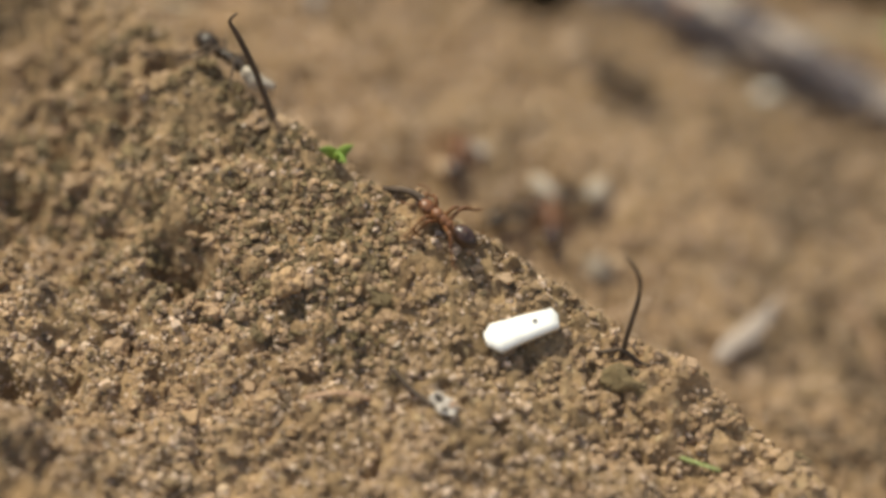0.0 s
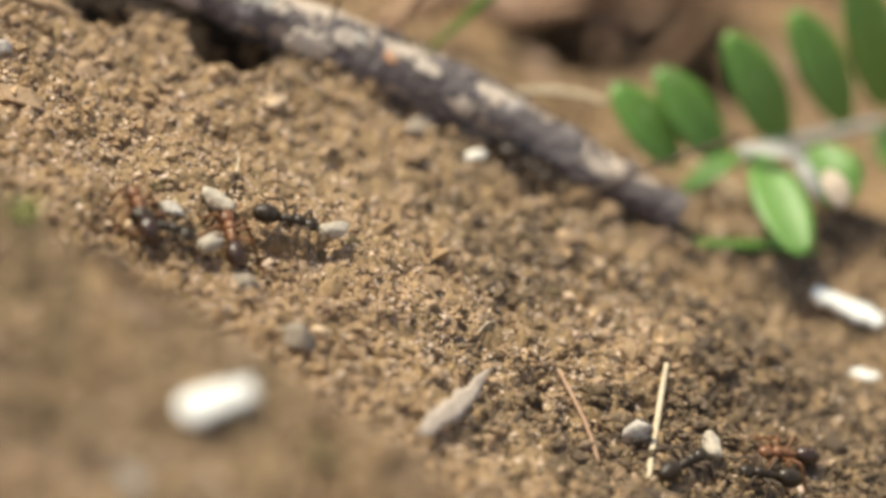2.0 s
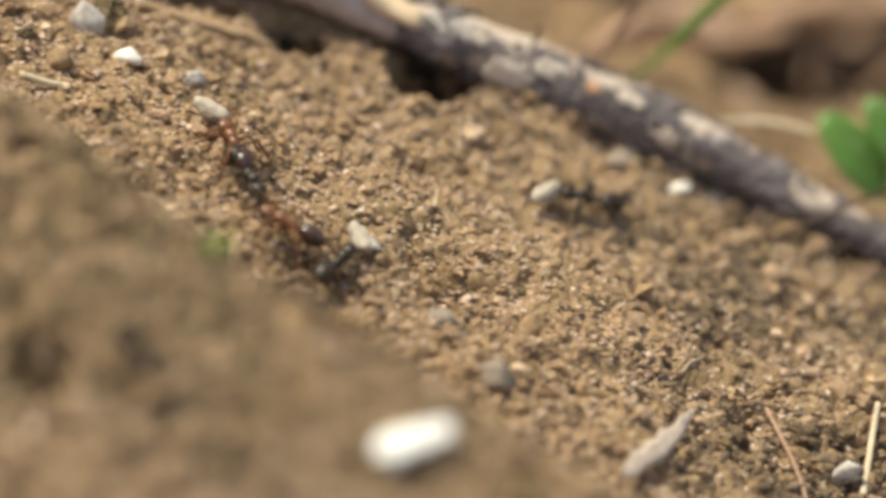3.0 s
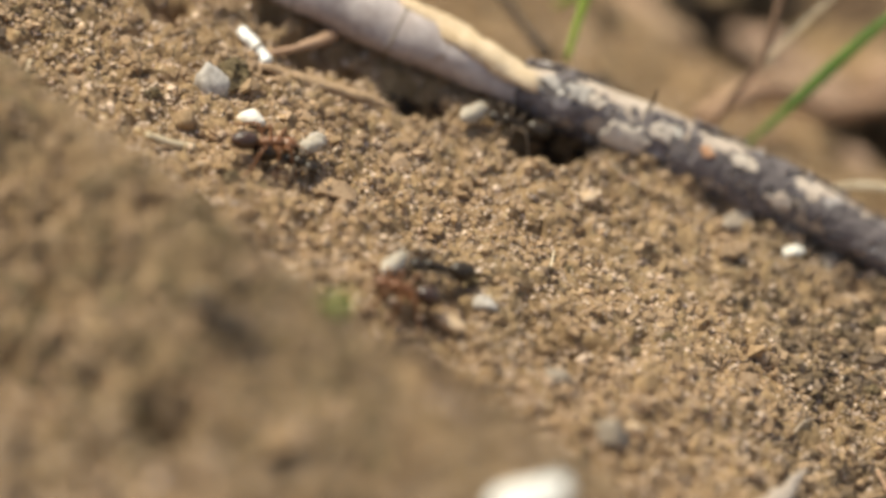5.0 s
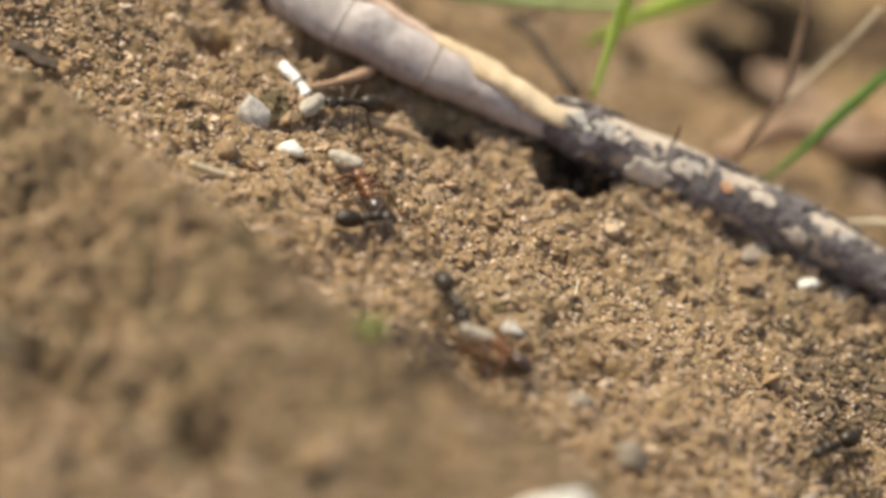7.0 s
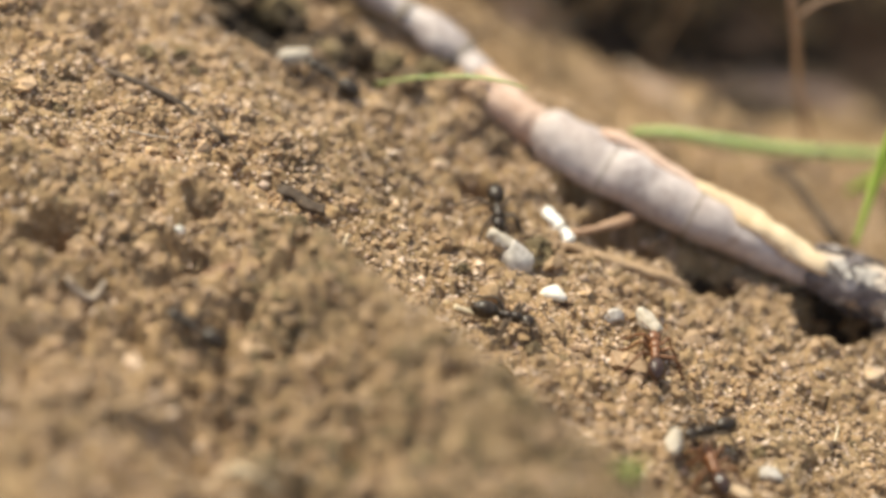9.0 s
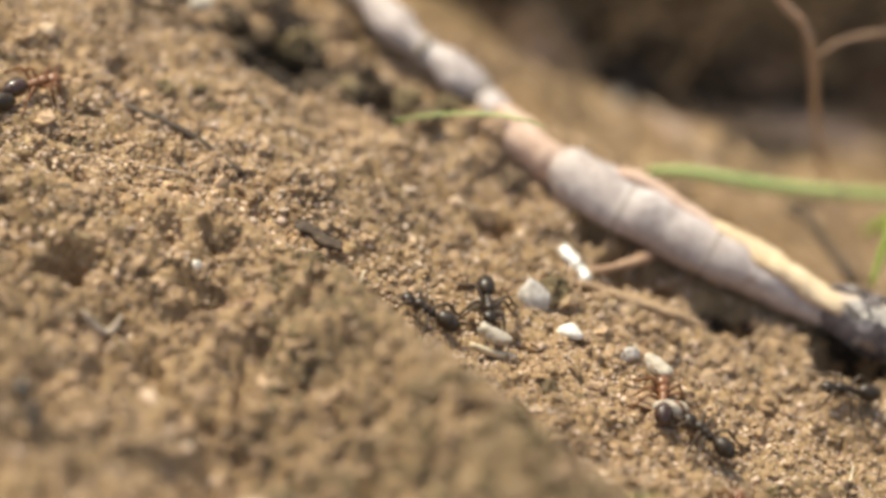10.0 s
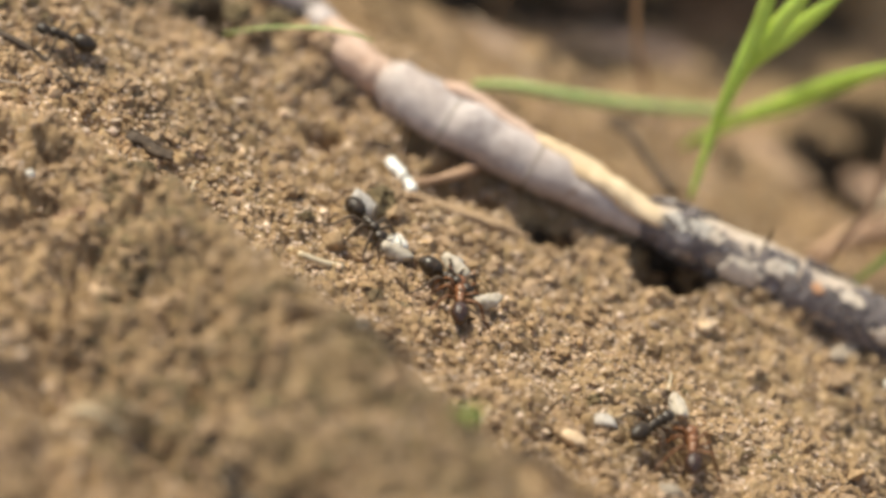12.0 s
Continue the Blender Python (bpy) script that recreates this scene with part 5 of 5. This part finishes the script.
# ---- ants and their cocoons ----
def ant_proto(kind):
    """One ant, 6.5 mm long, facing +x, its feet at z = 0."""
    red = kind == "red"
    shell, tail, limb = (ANTRED, ANTDUSK, REDLEG) if red else (ANTBLACK, ANTBLACK, DARKSTEM)
    label = "reddish-brown ant with a dark shiny abdomen walking on soil" if red else "shiny black ant walking on brown soil"
    ant = thing("ant", label, "ant", None, "red ants" if red else "black ants")
    bm = bmesh.new()
    blob(bm, (0.75, 0, 1.46), (0.68, 0.56, 0.6), 3)
    blob(bm, (0.05, 0, 1.4), (0.72, 0.46, 0.5), 3)
    blob(bm, (-0.5, 0, 1.28), (0.54, 0.45, 0.5), 3)
    part("thorax", bm, shell, ant)
    bm = bmesh.new()
    blob(bm, (-1.05, 0, 1.3), (0.18, 0.26, 0.36), 2)
    tube(bm, [Vector((-0.8, 0, 1.1)), Vector((-1.3, 0, 1.15))], (0.14, 0.14), 8)
    part("waist", bm, shell, ant)
    bm = bmesh.new()
    blob(bm, (-2.35, 0, 1.35), (1.35, 0.92, 0.9), 3, turn=Euler((0, radians(-8), 0)).to_matrix())
    for v in bm.verts:
        pinch = max(0.0, (-2.6 - v.co.x) / 1.2)
        v.co.y *= 1 - 0.25 * pinch
        v.co.z = 1.35 + (v.co.z - 1.35) * (1 - 0.2 * pinch)
    gaster = part("gaster", bm, tail, ant, "dark shiny abdomen")
    for x, r in ((-1.75, 0.86), (-2.45, 0.925), (-3.05, 0.74)):
        ring = tube(bmesh.new(), [Vector((x - 0.05, 0, 1.36)), Vector((x, 0, 1.36)), Vector((x + 0.05, 0, 1.36))], (r * 0.985, r * 1.01, r * 0.985), 24)
        part("band", ring, ANTDUSK if red else FLECK, gaster)
    bm = bmesh.new()
    blob(bm, (1.95, 0, 1.42), (0.76, 0.72, 0.54), 3)
    for v in bm.verts:
        v.co.y *= 1 - 0.22 * max(0.0, (v.co.x - 1.9) / 0.7)
    head = part("head", bm, shell, ant)
    for s in (1, -1):
        part("mandible", rod([(2.45, 0.28 * s, 1.25), (2.8, 0.3 * s, 1.2), (2.98, 0.05 * s, 1.18)], (0.13, 0.1, 0.03), 6, 3), tail, head)
        part("eye", blob(bmesh.new(), (1.95, 0.6 * s, 1.66), (0.17, 0.1, 0.15), 2), FLECK, head)
        part("antenna", rod([(2.3, 0.25 * s, 1.55), (2.6, 0.8 * s, 1.95), (2.75, 1.15 * s, 2.1), (3.3, 1.3 * s, 1.8), (3.9, 1.2 * s, 1.4)], (0.07, 0.065, 0.055, 0.06, 0.07), 6, 3), limb, head)
    for i, (hx, reach, ahead) in enumerate(((0.95, 2.1, 1.5), (0.35, 2.5, 0.1), (-0.25, 2.9, -1.9))):
        for s in (1, -1):
            bm = bmesh.new()
            knee, ankle, foot = (ahead * 0.45, s * reach * 0.5, 0.75), (ahead * 0.85, s * reach * 0.85, -0.6), (ahead * 1.15, s * reach * 1.05, -1.12)
            tube(bm, bend([(0, 0, 0), (ahead * 0.2, s * reach * 0.25, 0.45), knee, ankle, foot, (foot[0] + 0.25 * (1 if ahead >= 0 else -1), foot[1] + 0.2 * s, -1.18)], 3), (0.16, 0.18, 0.16, 0.12, 0.09, 0.06), 6)
            part("leg", bm, limb, ant, "", Matrix.Translation(Vector((hx, 0.3 * s, 1.15)) * MM))
    return ant


def cocoon_proto():
    bm = blob(bmesh.new(), (0, 0, 0), (1.75, 0.85, 0.8), 4, 0.22, 0.75, 3)
    for v in bm.verts:
        v.co.z += 0.06 * v.co.x ** 2
    return solo("cocoon", bm, COCOON, "cream-white oval cocoon carried by an ant", "cocoon", None, "ant cocoons")


# each ant: colour, whether it carries a cocoon, and where it walks: seconds, x and y in mm, heading in degrees
ANTS = [
    ("red", False, [(0.00, -2.2, -39.9, 140), (0.10, -2.8, -39.4, 130), (0.30, -4.0, -29.0, 60), (12.00, -3.0, -28.0, 60)]),
    ("red", False, [(0.00, -44.7, -34.1, -10), (0.30, -21.0, -38.8, -30), (0.40, -17.5, -40.7, -139), (0.50, -14.4, -41.9, -138), (0.80, 2.1, -44.5, -25), (0.90, 9.0, -48.4, -41), (1.00, 16.4, -53.5, -47), (1.20, 13.4, -52.6, -103), (1.50, 12.0, -53.9, -57), (2.00, 12.2, -58.4, -57)]),
    ("black", True, [(0.00, -21.6, -24.1, -46), (0.20, -17.9, -27.6, -39), (0.50, -12.9, -31.7, -35), (0.80, -7.1, -35.3, -36), (1.00, -1.2, -16.7, -24), (1.50, -0.6, -15.9, -7), (2.00, 11.3, -8.7, -6), (2.25, 21.8, -6.6, 9), (2.50, 32.0, -3.0, -141), (2.75, 23.8, 0.6, -171), (3.00, 20.6, 4.8, -171), (3.50, 5.3, 8.0, -157), (5.50, 3.0, 17.6, -185), (6.00, 5.1, 20.2, -135), (6.50, -5.5, 17.2, -168), (7.00, -15.0, 14.2, -155), (7.50, -23.3, 24.8, -201), (9.30, -47.0, 26.6, -202), (9.50, -52.2, 22.3, -169), (9.70, -58.5, 19.9, -319), (9.90, -70.4, 12.2, -169), (10.00, -76.1, 10.9, -156), (10.50, -85.5, 9.4, -131)]),
    ("black", False, [(0.00, 15.4, 5.4, -8), (0.50, 14.3, 4.1, 8), (1.00, 12.8, 2.9, 33), (1.50, 20.9, 6.5, 183), (2.00, 34.6, 9.8, 333), (2.50, 41.2, 9.4, 336), (3.50, 49.3, 8.3, 335)]),
    ("red", False, [(0.00, -1.2, -11.3, 89), (0.50, -1.7, -11.1, 82), (1.00, -1.3, -9.5, 96), (1.50, -0.2, -9.0, 97), (2.00, -2.1, -11.3, 116), (2.50, -1.6, -10.4, 266), (3.00, -6.2, -11.1, 157), (3.50, -5.1, -11.2, 173), (5.50, -6.9, -11.8, 175), (6.00, -1.9, -12.4, 143), (6.50, -0.3, -12.0, 123), (7.00, -0.2, -13.3, 144), (7.50, -5.3, -9.8, 99), (9.50, -4.5, -11.7, 118), (10.50, -3.0, -11.5, 72), (11.50, 7.2, -13.0, 71), (12.00, 9.0, -10.4, 98)]),
    ("black", True, [(0.00, 4.1, -17.4, 41), (0.50, 2.1, -18.5, 32), (1.00, -1.9, -16.3, -8), (1.50, -2.1, -14.0, 42), (2.00, 0.2, -12.5, -6), (2.50, 0.1, -12.3, -38), (3.00, -1.9, -12.8, 51), (3.50, 0.0, -12.0, 70), (5.50, -4.7, -6.2, 220), (6.00, -3.2, -7.7, 245), (6.50, -2.8, -8.5, 251), (7.00, -4.6, -9.4, 297), (7.50, -9.1, -10.9, 324), (9.50, -4.1, -6.4, 174), (10.00, -7.0, -3.4, 153), (10.50, -9.6, -0.6, 161), (11.00, -10.8, -2.3, 178), (11.50, -16.0, -1.3, 28), (12.00, -14.7, 2.2, -19)]),
    ("red", True, [(0.00, 7.3, -17.3, 96), (0.50, 6.3, -16.9, 96), (1.00, 2.0, -14.8, 69), (1.50, 4.9, -19.5, 157), (2.00, 5.9, -10.9, 105), (2.50, -2.1, -3.2, 97), (3.00, -10.9, -3.3, 116), (3.50, -20.1, -4.1, 60), (5.50, -17.9, 3.3, -5), (6.00, -19.0, 2.4, -5), (6.50, -15.9, 1.9, 61), (7.00, -13.0, 2.3, 117), (7.50, -11.1, 1.7, 85), (9.50, -10.2, 0.4, 99), (10.00, -11.1, -0.5, 100), (10.50, -12.0, -0.2, 193), (11.00, -12.8, -0.4, 100), (11.50, -12.6, 1.4, 74), (12.00, -13.7, 0.1, 100)]),
    ("black", False, [(0.00, -49.4, -21.7, 17), (1.50, -23.2, -30.9, -16), (2.50, -12.6, -32.5, 0), (3.00, -9.6, -6.6, -52), (3.50, -16.5, -1.1, 44), (5.50, -16.6, 1.8, -22), (6.00, -17.6, -1.0, -5), (6.50, -16.6, -2.3, 18), (7.00, -12.6, -1.7, 24), (7.50, -10.3, -3.5, -29), (9.50, -28.8, 1.6, 12), (10.00, -33.5, 2.0, 162), (10.30, -22.0, -17.9, -60), (12.00, -21.0, -18.4, -60)]),
    ("black", True, [(0.00, 21.7, 19.6, 0), (3.50, 15.5, 18.3, -40), (6.00, 11.6, 42.6, -73), (6.50, 9.6, 39.8, -73), (7.00, 6.5, 14.9, -103), (7.50, 6.9, 13.2, -90), (9.30, -32.7, 15.3, -71), (9.50, -30.6, 13.2, -61), (9.70, -29.8, 10.7, -79), (10.00, -28.0, 6.1, -82), (10.50, -29.0, -2.2, -49), (11.00, -20.7, -2.2, 26), (11.50, -8.0, 2.6, 176), (12.00, 5.4, -8.8, 45)]),
    ("black", True, [(0.00, -57.9, 1.3, 2), (7.50, -63.3, 23.9, 25), (9.50, -66.6, 36.9, -6), (10.50, -57.6, 30.1, -5), (11.00, -43.3, 19.9, -55), (11.50, -34.8, 12.7, -20), (12.00, -22.9, 7.1, -49)]),
    ("black", False, [(0.00, 21.7, -64.4, 87), (5.50, 39.1, -16.2, 86), (6.00, 38.1, -13.5, 174), (6.50, 30.8, -13.6, 196), (7.00, 30.7, -12.3, 221), (7.50, 26.1, 4.6, 159), (9.50, 12.4, 6.1, 192), (10.00, 6.2, 8.4, 193), (10.50, -18.5, 13.0, 161), (11.00, -22.9, 14.9, 145), (11.50, -30.3, 22.2, 160), (12.00, -53.5, 17.3, 176)]),
    ("black", False, [(0.00, -64.6, -35.2, 18), (7.50, -66.3, -13.7, 22), (9.30, -48.9, -12.7, 172), (9.50, -53.1, -12.1, 198), (9.70, -62.3, -14.3, 203), (10.00, -66.0, -25.5, 303), (10.50, -71.1, -32.6, 280), (12.00, -63.4, -44.8, 202)]),
    ("black", False, [(0.00, -37.6, -76.3, 56), (1.50, -24.6, -59.4, 68), (2.00, -16.9, -53.8, 68), (2.50, -8.4, -46.7, 79), (3.00, -16.4, -41.6, -60), (3.50, -25.5, -38.7, -25), (5.50, -17.7, -31.6, -52), (6.00, -15.4, -32.9, -52), (6.50, -17.7, -34.2, -124), (7.00, -6.9, -35.9, -20), (7.50, -9.9, -36.7, -60), (9.50, -12.6, -39.6, -30), (12.00, -30.9, -35.8, 120)]),
    ("red", False, [(0.00, -76.0, -17.6, 18), (9.50, -81.7, 11.3, 23), (10.00, -71.5, 15.4, 38), (10.50, -74.5, 13.1, -112), (11.00, -82.7, 7.2, -156)]),
    ("red", False, [(0.00, -110.0, 30.0, -60), (9.90, -110.0, 30.0, -60), (10.20, -83.1, -0.1, -8), (10.42, -45.9, 7.5, 2), (10.50, -51.7, 10.4, 152), (10.90, -66.4, 4.6, 186), (11.30, -72.6, 3.3, 201), (12.00, -73.2, 2.8, 202)]),
    ("red", False, [(0.00, 45.8, -24.9, -162), (0.50, 51.7, -26.4, -163), (1.00, 53.8, -20.4, -190), (1.50, 53.2, -20.6, -205), (2.00, 56.1, -19.0, -174), (2.50, 55.8, -28.1, -69), (3.00, 57.2, -26.5, 17)]),
    ("black", False, [(0.00, 47.3, -35.5, -163), (1.00, 50.7, -27.0, -206), (1.50, 53.4, -24.3, -189), (2.00, 53.8, -23.2, -174), (2.50, 53.0, -30.3, -68), (3.00, 56.8, -29.2, 17)]),
    ("black", True, [(0.00, 8.5, -13.6, 31), (0.50, 19.4, -18.1, 7), (0.90, 26.2, -20.8, -1), (1.10, 32.6, -23.7, -8), (1.50, 40.3, -22.6, 19), (2.00, 46.3, -24.3, 45), (2.50, 47.7, -27.5, -40), (3.00, 47.8, -29.5, -8)]),
    ("black", True, [(0.00, 30.0, 75.0, 180), (7.50, 0.0, 66.0, 180), (9.50, -11.6, 74.8, 221), (10.00, -16.6, 65.3, 245), (10.50, -16.0, 65.7, 245), (11.00, -18.1, 55.9, 245), (11.50, -16.3, 65.3, 244), (12.00, -23.3, 63.8, 246)]),
]


def crew():
    """All ants with their cocoons, each a thing of its own."""
    protos, made = {}, []
    cocoon = None
    for kind, carries, rows in ANTS:
        if kind not in protos:
            ant = protos[kind] = ant_proto(kind)
        else:
            ant = copy_thing(protos[kind], Matrix())
        load = None
        if carries:
            if cocoon is None:
                load = cocoon = cocoon_proto()
            else:
                load = copy_thing(cocoon, Matrix())
        made.append((ant, load, rows))
    return made


CREW = crew()


def motions():
    """Every ant walks its way with a tripod gait; cocoons go along in front of the jaws."""
    for n, (ant, load, rows) in enumerate(CREW):
        ts = np.array([r[0] for r in rows])
        xs, ys, hs = (np.array([r[k] for r in rows]) for k in (1, 2, 3))
        times = sorted(set(np.round(np.arange(0, 12.01, 0.25), 2)) | {float(t) for t in ts} | {12.0})
        path, carry, pace = [], [], []
        for t in times:
            x, y, h = np.interp(t, ts, xs), np.interp(t, ts, ys), np.interp(t, ts, hs)
            ahead = np.hypot(np.interp(t + 0.1, ts, xs) - x, np.interp(t + 0.1, ts, ys) - y) * 10
            h += 5 * math.sin(3.1 * t + n)
            m = lying(x, y, h, 0.3)
            path.append((t, m))
            carry.append((t, m @ pose(0.0041, 0.0003, 0.0011, 0, 6 + 4 * math.sin(2 * t + n), 22 + (n * 37) % 50 + 8 * math.sin(1.3 * t + n))))
            pace.append(ahead)
        walk(ant, path)
        if load is not None:
            walk(load, carry)
        legs = [p for p in ant.children if p.name.startswith("leg")]
        for i, leg in enumerate(legs):
            hip = leg.matrix_basis.translation.copy()
            side = 1 if hip.y > 0 else -1
            phase = 0 if (i // 2 + i) % 2 == 0 else 1
            steps = []
            for k in range(81):
                t = k * 0.15
                speed = min(1.0, float(np.interp(t, times, pace)) / 8)
                swing = (18 * speed + 3) * (1 if (k + phase) % 2 == 0 else -1)
                lift = (7 * speed + 1) * (1 if (k + phase) % 4 == 0 else 0)
                steps.append((t, Matrix.Translation(hip) @ pose(0, 0, 0, lift * side, 0, swing * side)))
            walk(leg, steps)


motions()
